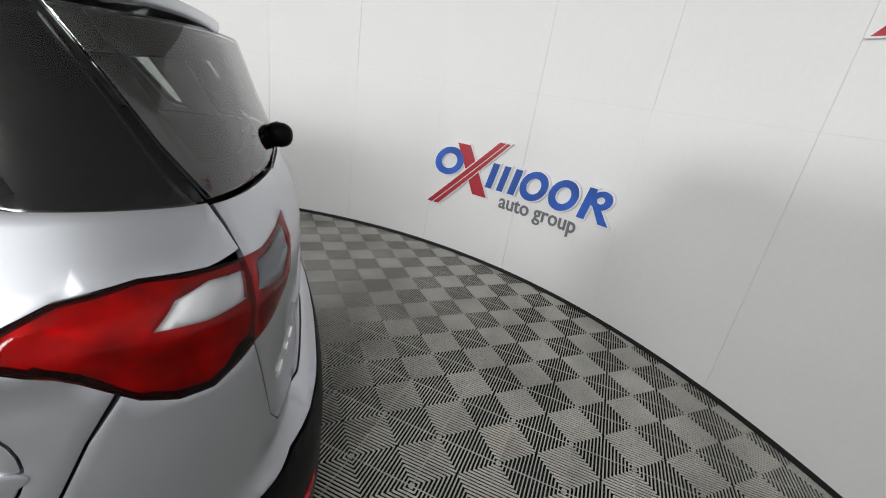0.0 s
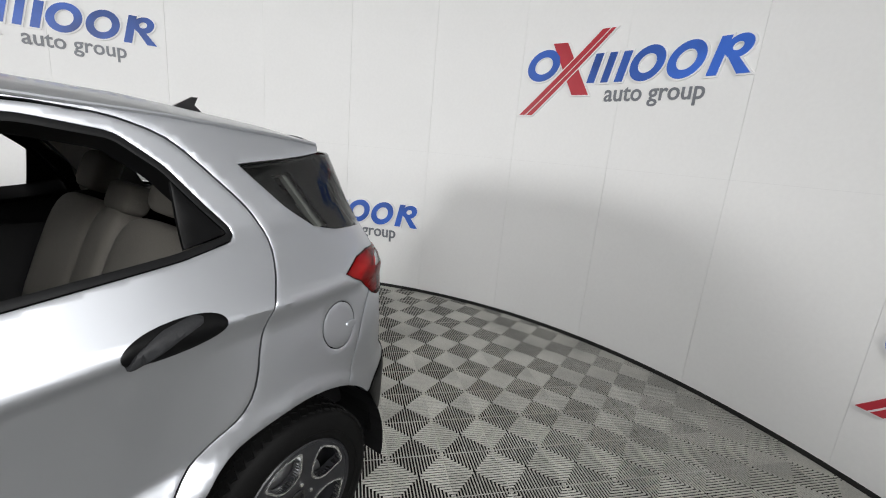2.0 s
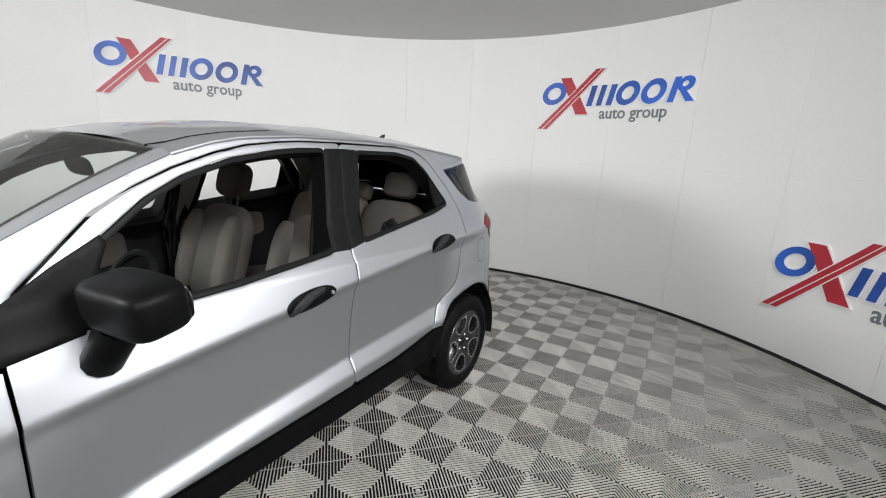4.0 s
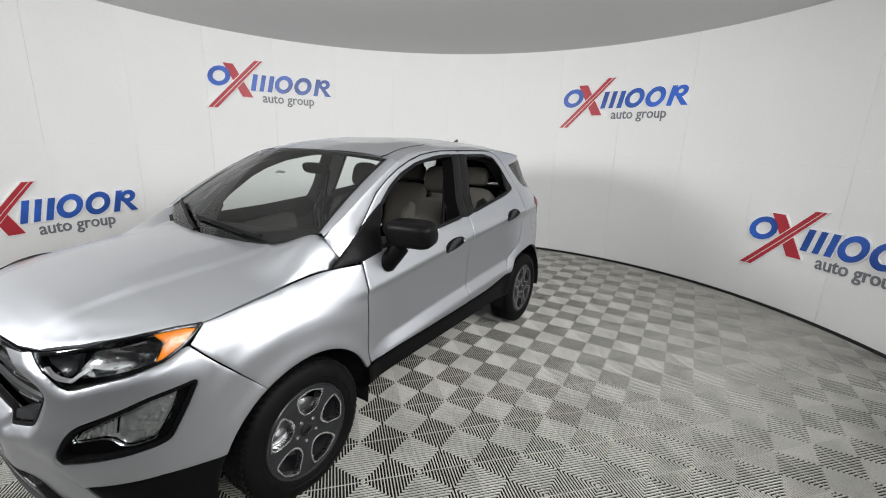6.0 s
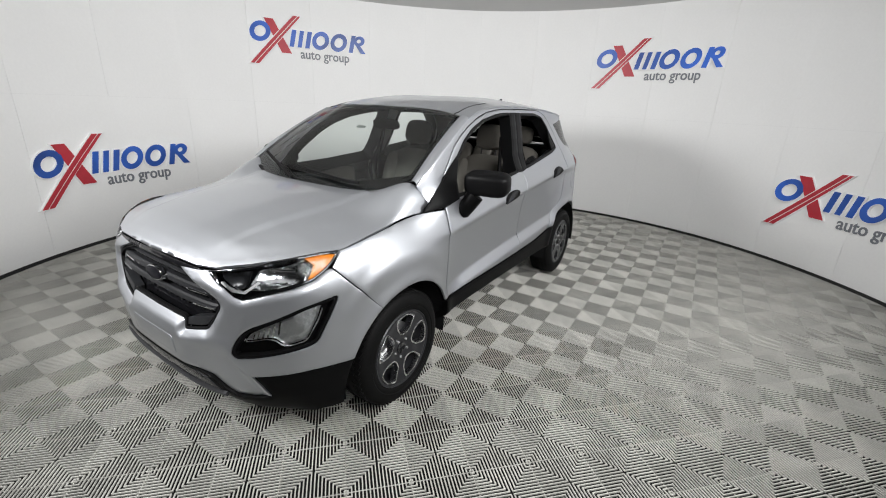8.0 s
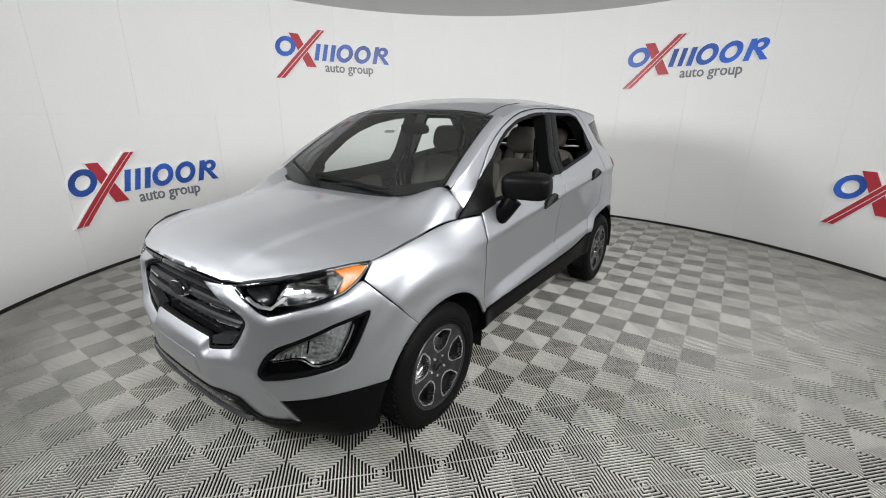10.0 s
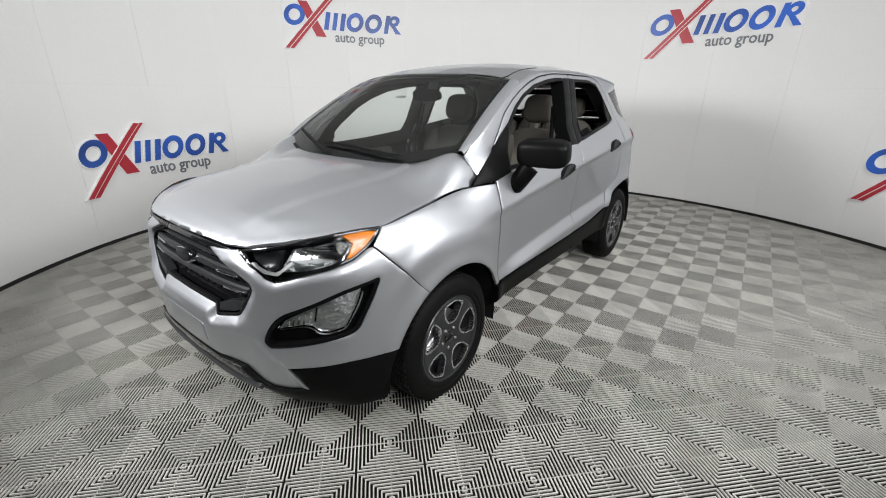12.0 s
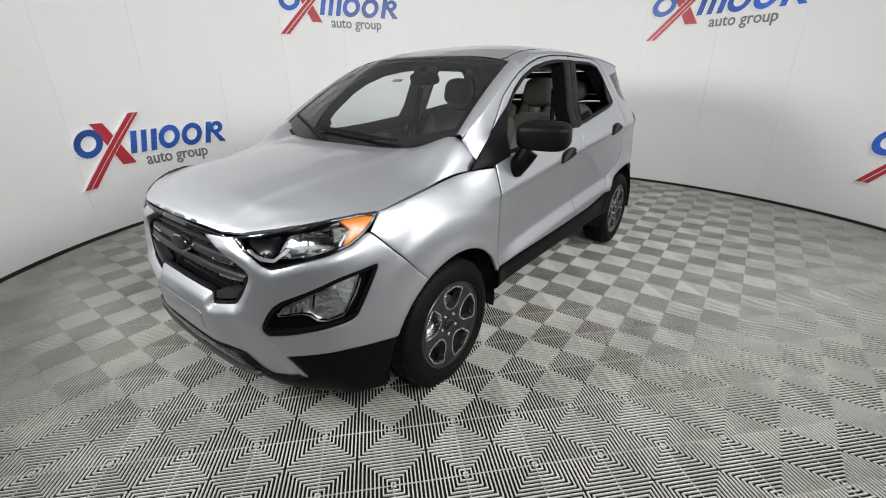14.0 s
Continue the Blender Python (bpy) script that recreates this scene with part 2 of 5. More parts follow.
def side_offset(x, z):
    """How far the side lies inside the waist outline: sill, scallop, crease and shoulder."""
    total = 0
    for dz in (-0.006, -0.003, 0, 0.003, 0.006):
        zz = z + dz
        zc, zl = crease_z(x), low_z(x)
        door = np.where(zz < zl, 0.012 + 0.043 * np.clip((zz - zl + 0.075) / 0.075, 0, 1),
                        np.where(zz < zc, 0.052 - 0.040 * np.clip((zz - zl) / (zc - zl), 0, 1) ** 2.0 - 0.012 * np.clip(1 - (zc - zz) / 0.030, 0, 1), 0.055 * np.clip((zz - zc) / 0.16, 0, 1.6)))
        wing = 0.012 * np.clip((0.62 - zz) / 0.3, 0, 1) + 0.100 * np.clip((zz - 0.80) / 0.23, 0, 1.3) ** 1.9
        rear = 0.02 * np.clip((0.75 - zz) / 0.35, 0, 1) + np.where(zz > zc, 0.060 * np.clip((zz - zc) / 0.15, 0, 1.4), 0.020 * np.clip((zc - zz) / 0.07, 0, 1) * (1 - np.clip((zc - zz - 0.07) / 0.2, 0, 1)))
        up = ease(zz, 0.76, 1.02)
        wf, wr = ease(x, 0.62, 1.02) * (1 - up) + ease(x, 0.85, 1.2) * up, 1 - ease(x, -1.2, -0.85)
        total = total + door * (1 - wf) * (1 - wr) + wing * wf + rear * wr
    total = total / 5 + 0.16 * np.clip((0.39 - z) / 0.10, 0, 1.4) * (1 - ease(np.abs(x), 0.86, 0.95))
    for cx, rad in ((1.278, 0.41), (-1.26, 0.425)):     # flared wheel arches
        r = np.hypot(x - cx, z - HUB)
        total = total - 0.018 * np.exp(-((r - rad) / 0.05) ** 2) * (z > 0.2) * ease(z, 0.25, 0.5)
    # the raised brow over the front wheel, ending in a soft step
    r = np.hypot(x - 1.275, (z - HUB) * 1.0)
    total = total - 0.011 * ease(r, 0.625, 0.550) * ease(z, 0.58, 0.84) * ease(x, 0.90, 1.22)
    return total


def front_offset(z):
    return ramp(z, (0.18, 0.20), (0.27, 0.085), (0.33, 0.038), (0.365, 0.022), (0.45, 0.006), (0.53, 0.0), (0.575, 0.0), (0.66, 0.024), (0.74, 0.030), (0.86, 0.046), (0.95, 0.085), (1.05, 0.16))


def rear_offset(z):
    return ramp(z, (0.20, 0.10), (0.30, 0.035), (0.42, 0.0), (0.60, 0.0), (0.68, 0.02), (0.72, 0.075), (0.85, 0.085), (1.0, 0.075), (1.12, 0.07), (1.22, 0.085), (1.4, 0.10))


def body(a, z):
    """The body's place for arc length a along the waist, from the nose, and height z."""
    a, z = np.atleast_1d(np.asarray(a, float)), np.atleast_1d(np.asarray(z, float))
    p = np.stack([np.interp(a, ARC, WAIST[:, k]) for k in (0, 1)], 1)
    u = np.stack([np.interp(a, ARC, UPPER[:, k]) for k in (0, 1)], 1)
    n = np.stack([np.interp(a, ARC, NORMAL[:, k]) for k in (0, 1)], 1)
    n /= np.linalg.norm(n, axis=1)[:, None]
    fx = n[:, 0] ** 2
    d = (1 - fx) * side_offset(p[:, 0], z) + fx * np.where(p[:, 0] > 0, front_offset(z), rear_offset(z))
    t = np.clip((z - 1.08) / 0.50, 0, 1.2)
    g = (t * (0.82 + 0.18 * t))[:, None]
    xy = (p - n * d[:, None]) * (1 - g) + u * g
    return np.column_stack([xy, z])


def body_normal(a, z):
    e = 0.004
    da, dz = body(a + e, z) - body(a - e, z), body(a, z + e) - body(a, z - e)
    n = np.cross(da, dz)
    n /= np.linalg.norm(n, axis=1)[:, None] + 1e-12
    q = body(a, z)
    out = n[:, 0] * q[:, 0] * 0.3 + n[:, 1] * q[:, 1]
    return n * np.where(out < 0, -1, 1)[:, None]


GRID_A = np.linspace(0, ARC[-1], 900)


def arc_at(z, x=None, y=None, tail=False):
    """The arc length at height z where the body reaches x, or y in the nose (tail: in the tail)."""
    q = body(GRID_A, np.full(GRID_A.shape, z))
    if x is not None:
        return float(np.interp(-x, -q[:, 0], GRID_A))
    half = np.argmax(q[:, 1])
    if tail:
        k = slice(half, None)
        return float(np.interp(-y, -q[k, 1], GRID_A[k]))
    return float(np.interp(y, q[:half, 1], GRID_A[:half]))


def xz(*points):
    """Outline points given as (x, z) on the side, turned into (arc, z)."""
    return [(arc_at(z, x=x), z) for x, z in points]


def yz(*points):
    """Outline points given as (y, z) on the nose; y below 0 is the far half."""
    return [(math.copysign(arc_at(z, y=abs(y)), y) if y else 0.0, z) for y, z in points]


def tz(*points):
    return [(arc_at(z, y=y, tail=True), z) for y, z in points]


def body_signed(a, z):
    q = body(np.abs(a), z)
    q[:, 1] *= np.where(np.asarray(a) < 0, -1, 1)
    return q


def arc_points(cx, cz, r, t0, t1, n):
    return [(cx + r * math.cos(radians(t0 + (t1 - t0) * k / n)), cz + r * math.sin(radians(t0 + (t1 - t0) * k / n))) for k in range(n + 1)]


def rounded(points, r=0.02, n=4):
    """Corners of a closed outline rounded off."""
    out = []
    m = len(points)
    for k in range(m):
        a, b, c = (np.array(points[(k + j) % m], float) for j in (-1, 0, 1))
        la, lc = np.linalg.norm(a - b), np.linalg.norm(c - b)
        if la < 1e-6 or lc < 1e-6:
            continue
        rr = min(r, 0.45 * la, 0.45 * lc)
        p, q = b + (a - b) / la * rr, b + (c - b) / lc * rr
        for j in range(n + 1):
            t = j / n
            out.append(tuple((1 - t) ** 2 * p + 2 * t * (1 - t) * b + t * t * q))
    return out


def resample(loop, step):
    pts = np.array(loop + [loop[0]], float)
    out = []
    for p, q in zip(pts, pts[1:]):
        d = np.linalg.norm(q - p)
        if d < 1e-7:
            continue
        k = max(1, int(math.ceil(d / step)))
        out.extend(p + (q - p) * j / k for j in range(k))
    return np.array(out)


def area2(p):
    x, y = p[:, 0], p[:, 1]
    return float(np.sum(x * np.roll(y, -1) - y * np.roll(x, -1)))


def inset(p, d):
    """The closed outline p (anticlockwise) moved inwards by d."""
    e = np.roll(p, -1, 0) - p
    n = np.stack([-e[:, 1], e[:, 0]], 1)
    n /= np.linalg.norm(n, axis=1)[:, None] + 1e-12
    v = n + np.roll(n, 1, 0)
    v /= np.maximum(np.linalg.norm(v, axis=1)[:, None], 1e-9)
    c = np.clip((v * n).sum(1), 0.5, 1)[:, None]
    return p + v * d / c


def inside(p, loop):
    x, y = p[:, 0][:, None], p[:, 1][:, None]
    x0, y0 = loop[:, 0][None], loop[:, 1][None]
    x1, y1 = np.roll(loop[:, 0], -1)[None], np.roll(loop[:, 1], -1)[None]
    hit = ((y0 > y) != (y1 > y)) & (x < (x1 - x0) * (y - y0) / np.where(y1 == y0, 1e-12, y1 - y0) + x0)
    return hit.sum(1) % 2 == 1


def edge_distance(p, loop):
    a, b = loop[None], np.roll(loop, -1, 0)[None]
    ab = b - a
    t = np.clip(((p[:, None] - a) * ab).sum(2) / np.maximum((ab ** 2).sum(2), 1e-12), 0, 1)
    return np.linalg.norm(p[:, None] - a - ab * t[..., None], axis=2).min(1)


def fill(loop, holes=(), step=0.03, gap=0.0, lip=0.005):
    """Triangles over a flat outline with holes. Returns points, faces and the rings of border vertices."""
    rings = []
    for k, l in enumerate([loop, *holes]):
        p = resample(list(map(tuple, l)), min(step, 0.02))
        if area2(p) < 0:
            p = p[::-1]
        rings.append(inset(p, gap if k == 0 else -gap))
    outer = rings[0]
    lo, hi = outer.min(0), outer.max(0)
    gx, gy = np.meshgrid(np.arange(lo[0] + step / 2, hi[0], step), np.arange(lo[1] + step / 2, hi[1], step))
    gx = gx + (np.arange(gx.shape[0]) % 2)[:, None] * step / 2
    grid = np.column_stack([gx.ravel(), gy.ravel()])
    keep = inside(grid, outer)
    for r in rings[1:]:
        keep &= ~inside(grid, r)
    grid = grid[keep]
    for r in rings:
        if len(grid):
            grid = grid[edge_distance(grid, r) > max(step * 0.45, lip * 1.6)]
    verts, edges, soft = [], [], []
    for k, r in enumerate(rings):
        s = len(verts)
        verts.extend(map(tuple, r))
        edges.extend((s + j, s + (j + 1) % len(r)) for j in range(len(r)))
    border = len(verts)
    if lip:
        for k, r in enumerate(rings):
            q = inset(r, lip if k == 0 else -lip)
            verts.extend(map(tuple, q))
    verts.extend(map(tuple, grid))
    v, _, f, ov, *_ = delaunay_2d_cdt([Vector(p) for p in verts], edges, [], 0, 1e-6)
    v = np.array([p[:] for p in v])
    f = np.array([t[:] for t in f])
    c = v[f].mean(1)
    good = inside(c, outer)
    for r in rings[1:]:
        good &= ~inside(c, r)
    f = f[good]
    index = {}
    for new_i, olds in enumerate(ov):
        for o in olds:
            index[o] = new_i
    loops, s = [], 0
    for r in rings:
        loops.append([index[s + j] for j in range(len(r)) if s + j in index])
        s += len(r)
    return v, f, loops


def sheet(name, loop, surf, mat, parent, holes=(), step=0.03, gap=0.002, lip=0.004, drop=0.0015, depth=0.012, lift=0.0, sides=(1, -1), label="", bulge=None):
    """A panel: an outline filled, laid on a surface, with a rounded border and a rim of some depth. One for each side."""
    v, f, loops = fill(loop, holes, step, gap, lip)
    e = 0.003
    p = surf(v[:, 0], v[:, 1])
    du = surf(v[:, 0] + e, v[:, 1]) - surf(v[:, 0] - e, v[:, 1])
    dv = surf(v[:, 0], v[:, 1] + e) - surf(v[:, 0], v[:, 1] - e)
    n = np.cross(du, dv)
    n /= np.linalg.norm(n, axis=1)[:, None] + 1e-12
    mid = p.mean(0)
    out = np.array([mid[0] * 0.6, mid[1] * 2, (mid[2] - 0.8) * 1.0])
    if n.mean(0) @ out < 0:
        n = -n
    if bulge is not None:
        lift = lift + bulge(v)
        p = p + n * np.asarray(lift)[:, None]
    else:
        p = p + n * lift
    border = np.array(sorted({k for l in loops for k in l}), int)
    q = p.copy()
    q[border] -= n[border] * drop
    verts, faces = q.tolist(), [list(map(int, t)) for t in f]
    if depth:
        for l in loops:
            s = len(verts)
            verts.extend((q[l] - n[l] * depth).tolist())
            m = len(l)
            faces.extend([l[j], l[(j + 1) % m], s + (j + 1) % m, s + j] for j in range(m))
    made = []
    for side in sides:
        me = bpy.data.meshes.new(name)
        vv = [(x, y * side, z) for x, y, z in verts]
        me.from_pydata(vv, [], faces)
        bm = bmesh.new()
        bm.from_mesh(me)
        bmesh.ops.recalc_face_normals(bm, faces=bm.faces)
        # open sheets: turn them outwards
        bm.faces.ensure_lookup_table()
        fi = bm.faces[0]
        vi = fi.verts[0].index
        if vi < len(n) and fi.normal.dot(Vector((n[vi][0], n[vi][1] * side, n[vi][2]))) < 0:
            bmesh.ops.reverse_faces(bm, faces=bm.faces)
        bm.to_mesh(me)
        bm.free()
        me.materials.append(mat)
        for poly in me.polygons:
            poly.use_smooth = True
        me.set_sharp_from_angle(angle=radians(40))
        ob = new(name, me)
        ob.parent = parent
        if label:
            tagged(ob, label)
        made.append(ob)
    return made


def lathe(bm, profile, n, matrix=None):
    """A surface turned about the y axis: profile of (radius, y)."""
    rows = []
    for k in range(n):
        t = 2 * math.pi * k / n
        rows.append([bm.verts.new((r * math.cos(t), y, r * math.sin(t))) for r, y in profile])
    for k in range(n):
        p, q = rows[k], rows[(k + 1) % n]
        for j in range(len(profile) - 1):
            bm.faces.new((p[j], p[j + 1], q[j + 1], q[j]))
    if matrix is not None:
        bmesh.ops.transform(bm, matrix=matrix, verts=[v for row in rows for v in row])


def tube(bm, path, radius, n=8, closed=False):
    """A round bar along a path."""
    pts = [Vector(p) for p in path]
    rows = []
    for k, p in enumerate(pts):
        a, b = pts[k - 1 if k or closed else 0], pts[(k + 1) % len(pts) if closed or k < len(pts) - 1 else k]
        d = (b - a).normalized()
        side = d.cross(Vector((0, 0, 1)))
        side = side.normalized() if side.length > 1e-3 else Vector((1, 0, 0))
        up = side.cross(d)
        r = radius[k] if isinstance(radius, (list, tuple)) else radius
        rows.append([bm.verts.new(p + (side * math.cos(2 * math.pi * j / n) + up * math.sin(2 * math.pi * j / n)) * r) for j in range(n)])
    for k in range(len(rows) if closed else len(rows) - 1):
        p, q = rows[k], rows[(k + 1) % len(rows)]
        for j in range(n):
            bm.faces.new((p[j], p[(j + 1) % n], q[(j + 1) % n], q[j]))
    if not closed:
        bm.faces.new(rows[0])
        bm.faces.new(rows[-1][::-1])


def blob(bm, sx, sy, sz, matrix, power=2.6, nu=24, nv=14):
    """A rounded block: a superellipsoid."""
    def f(c, e):
        return math.copysign(abs(c) ** e, c)
    e = 2 / power
    rows = []
    for j in range(nv + 1):
        t = -math.pi / 2 + math.pi * j / nv
        rows.append([bm.verts.new(matrix @ Vector((sx * f(math.cos(t), e) * f(math.cos(2 * math.pi * k / nu), e), sy * f(math.cos(t), e) * f(math.sin(2 * math.pi * k / nu), e), sz * f(math.sin(t), e)))) for k in range(nu)])
    for j in range(nv):
        for k in range(nu):
            bm.faces.new((rows[j][k], rows[j][(k + 1) % nu], rows[j + 1][(k + 1) % nu], rows[j + 1][k]))
    bmesh.ops.remove_doubles(bm, verts=[v for r in (rows[0], rows[-1]) for v in r], dist=1e-5)


def grid_sheet(bm, f, nu, nv):
    rows = [[bm.verts.new(f(i / nu, j / nv)) for i in range(nu + 1)] for j in range(nv + 1)]
    for j in range(nv):
        for i in range(nu):
            bm.faces.new((rows[j][i], rows[j][i + 1], rows[j + 1][i + 1], rows[j + 1][i]))
    return rows



# ---- the car ----
def glass_material(name, tint, gloss=0.02, ior=1.5):
    m = bpy.data.materials.new(name)
    m.use_nodes = True
    nt = m.node_tree
    nt.nodes.remove(nt.nodes["Principled BSDF"])
    clear, shine, mix, fres = (nt.nodes.new("ShaderNode" + k) for k in ("BsdfTransparent", "BsdfGlossy", "MixShader", "Fresnel"))
    clear.inputs["Color"].default_value = (*tint, 1)
    shine.inputs["Roughness"].default_value = gloss
    fres.inputs["IOR"].default_value = ior
    nt.links.new(fres.outputs[0], mix.inputs[0])
    nt.links.new(clear.outputs[0], mix.inputs[1])
    nt.links.new(shine.outputs[0], mix.inputs[2])
    nt.links.new(mix.outputs[0], nt.nodes["Material Output"].inputs["Surface"])
    return m


CLAD = grain(material("black_plastic", (0.003, 0.003, 0.0032), 0.42, Specular_IOR_Level=0.08), 400, 0.2, rough=0.05)
TRIM = grain(material("satin_black_trim", (0.006, 0.0061, 0.0065), 0.45, Specular_IOR_Level=0.1), 200, 0.15)
GLOSSBLACK = material("gloss_black", (0.006, 0.006, 0.007), 0.12, Coat_Weight=0.5)
RUBBER = grain(material("tyre_rubber", (0.0045, 0.0045, 0.0045), 0.6, Specular_IOR_Level=0.08), 150, 0.25, 0.0006, stains=0.15, stain_scale=6)
RIMGREY = material("dark_grey_alloy", (0.020, 0.0205, 0.023), 0.30, 0.2)
MACHINED = material("machined_alloy", (0.86, 0.87, 0.88), 0.25, 1.0)
CHROME = material("chrome", (0.78, 0.79, 0.80), 0.08, 1.0)
BEIGE = grain(material("beige_seat_cloth", (0.092, 0.085, 0.074), 0.85), 260, 0.14, 0.0012, stains=0.05, stain_scale=5)
DARKIN = grain(material("dark_interior_plastic", (0.007, 0.007, 0.0075), 0.6, Specular_IOR_Level=0.15), 300, 0.2, 0.0005)
LINER = grain(material("grey_headliner", (0.45, 0.44, 0.42), 0.9), 300, 0.08)
GLASS = glass_material("window_glass", (0.80, 0.86, 0.83), 0.02, 1.52)
DARKGLASS = glass_material("tinted_glass", (0.46, 0.48, 0.47), 0.02, 1.52)
GATEPANE = glass_material("tinted_gate_glass", (0.72, 0.77, 0.74), 0.02, 2.0)
LAMPCELL = material("faceted_lamp_reflector", (0.86, 0.87, 0.89), 0.16, 1.0)
LENS = glass_material("clear_lens", (0.95, 0.96, 0.97), 0.02, 1.32)
REDLENS = glass_material("red_lens", (0.80, 0.008, 0.028), 0.03, 1.36)
AMBER = grain(material("amber_reflector", (0.66, 0.185, 0.002), 0.22), 120, 0.30, 0.002)
REDIN = grain(material("red_reflector", (0.46, 0.003, 0.012), 0.25), 14, 0.55, 0.006)
REFLECT = material("lamp_reflector", (0.80, 0.81, 0.83), 0.28, 1.0)
def facets(m, scale, height):
    """Small pressed facets in a reflector."""
    nt = m.node_tree
    coord, cell, bump = (nt.nodes.new("ShaderNode" + k) for k in ("TexCoord", "TexVoronoi", "Bump"))
    cell.inputs["Scale"].default_value = scale
    bump.inputs["Strength"].default_value, bump.inputs["Distance"].default_value = 0.9, height
    nt.links.new(coord.outputs["Object"], cell.inputs["Vector"])
    nt.links.new(cell.outputs["Distance"], bump.inputs["Height"])
    nt.links.new(bump.outputs["Normal"], nt.nodes["Principled BSDF"].inputs["Normal"])


facets(LAMPCELL, 16, 0.008)
facets(REFLECT, 70, 0.0018)
BADGE = material("blue_badge", (0.004, 0.004, 0.006), 0.3, Specular_IOR_Level=0.2)
GRIP = grain(material("satin_grey_grip", (0.020, 0.0205, 0.022), 0.5, Specular_IOR_Level=0.15), 250, 0.15)
BAR = grain(material("satin_grey_bar", (0.016, 0.0165, 0.018), 0.32, 0.0, Specular_IOR_Level=0.28), 200, 0.1)
BRAKE = material("brake_steel", (0.42, 0.42, 0.43), 0.35, 0.9)

car = tagged(new("car"), "silver compact five-door crossover car with lowered side windows", "car")

# wheel arch outlines, from the front foot over the top to the rear foot
ARCH_F_WING, ARCH_F_NOSE, ARCH_F_SKIRT = arc_points(1.276, HUB, 0.408, 60, 154, 20), arc_points(1.276, HUB, 0.408, 60, 23, 7), arc_points(1.276, HUB, 0.408, 22, -4, 5)
ARCH_R_SIDE, ARCH_R_TAIL = arc_points(-1.26, HUB, 0.428, 116, 37, 14), arc_points(-1.26, HUB, 0.428, 116, 183, 9)


def hood_z(x, y):
    w = np.abs(y)
    t = w / 0.785
    top = np.interp(x, (1.0, 1.15, 1.4, 1.7, 1.9, 2.0, 2.05, 2.09), (1.132, 1.126, 1.102, 1.060, 1.018, 0.982, 0.955, 0.92))
    # two creases from the windscreen's foot to the inner ends of the headlights, with a shallow valley outside them
    line = 0.40 + 0.13 * (1.9 - x)
    fade = ease(2.05 - x, 0.0, 0.3)
    step = 0.009 * ease(line - w, -0.015, 0.035) * fade
    edge = np.interp(w, (0, 0.2, 0.36, 0.46, 0.585, 0.68, 0.742), (2.066, 2.059, 2.040, 2.01, 1.93, 1.84, 1.75))
    nose = np.interp(w, (0, 0.2, 0.36, 0.46, 0.585, 0.68, 0.75), (0.010, 0.012, 0.020, 0.022, 0.010, 0.0, 0)) * ease(x - edge, -0.14, 0.0)
    # the rear corners climb to the feet of the windscreen pillars
    root = 0.128 * sum(np.interp(w + d, (0.30, 0.42, 0.52, 0.60, 0.66, 0.70, 0.74, 0.775, 0.79), (0, 0.10, 0.38, 0.70, 0.93, 0.96, 0.70, 0.25, 0)) for d in (-0.012, 0, 0.012)) / 3
    root = root * ease(x, 1.42, 1.02) ** 1.3 * ease(0.7865 - w, 0.0, 0.022)
    return top - nose - 0.087 * t ** 2.4 + step + root


def on_hood(x, y):
    return np.column_stack([x, y, hood_z(x, y)])


hood_half = [(2.066, 0), (2.059, 0.2), (2.040, 0.36), (2.010, 0.46), (1.93, 0.585), (1.84, 0.68), (1.75, 0.742), (1.665, 0.780), (1.60, 0.786), (1.43, 0.784), (1.25, 0.780), (1.10, 0.784), (1.040, 0.787), (0.985, 0.780), (0.975, 0.762), (0.998, 0.725), (1.018, 0.695), (1.075, 0.58), (1.125, 0.45), (1.165, 0.3), (1.192, 0.15), (1.20, 0)]
hood_loop = hood_half + [(x, -y) for x, y in hood_half[-2:0:-1]]
sheet("hood", hood_loop, on_hood, PAINT, car, step=0.018, gap=0.0025, lip=0.012, drop=0.0035, depth=0.012, sides=(1,), label="silver bonnet with two raised creases")

# front wing
sheet("front_wing", xz((0.873, 0.497), (0.873, 0.75), (0.873, 1.033), (1.0, 1.038), (1.10, 1.036), (1.25, 1.025), (1.43, 1.007), (1.60, 0.989), (1.643, 0.986), (1.677, 0.956), (1.704, 0.928), (1.606, 0.812), *ARCH_F_WING),
      body, PAINT, car, step=0.02, gap=0.001)
# sills
sheet("sill_cladding", xz((0.908, 0.488), (0.890, 0.40), (0.886, 0.32), (0.80, 0.27), (0.3, 0.235), (-0.80, 0.235), (-0.845, 0.30), (-0.862, 0.45), (-0.886, 0.522), (-0.914, 0.566), (-0.86, 0.560), (-0.82, 0.556), (-0.66, 0.533), (-0.5, 0.515), (-0.3, 0.506), (0.3, 0.492), (0.86, 0.490)), body, CLAD, car, step=0.035, lift=0.008, depth=0.04, label="black plastic sill cladding")

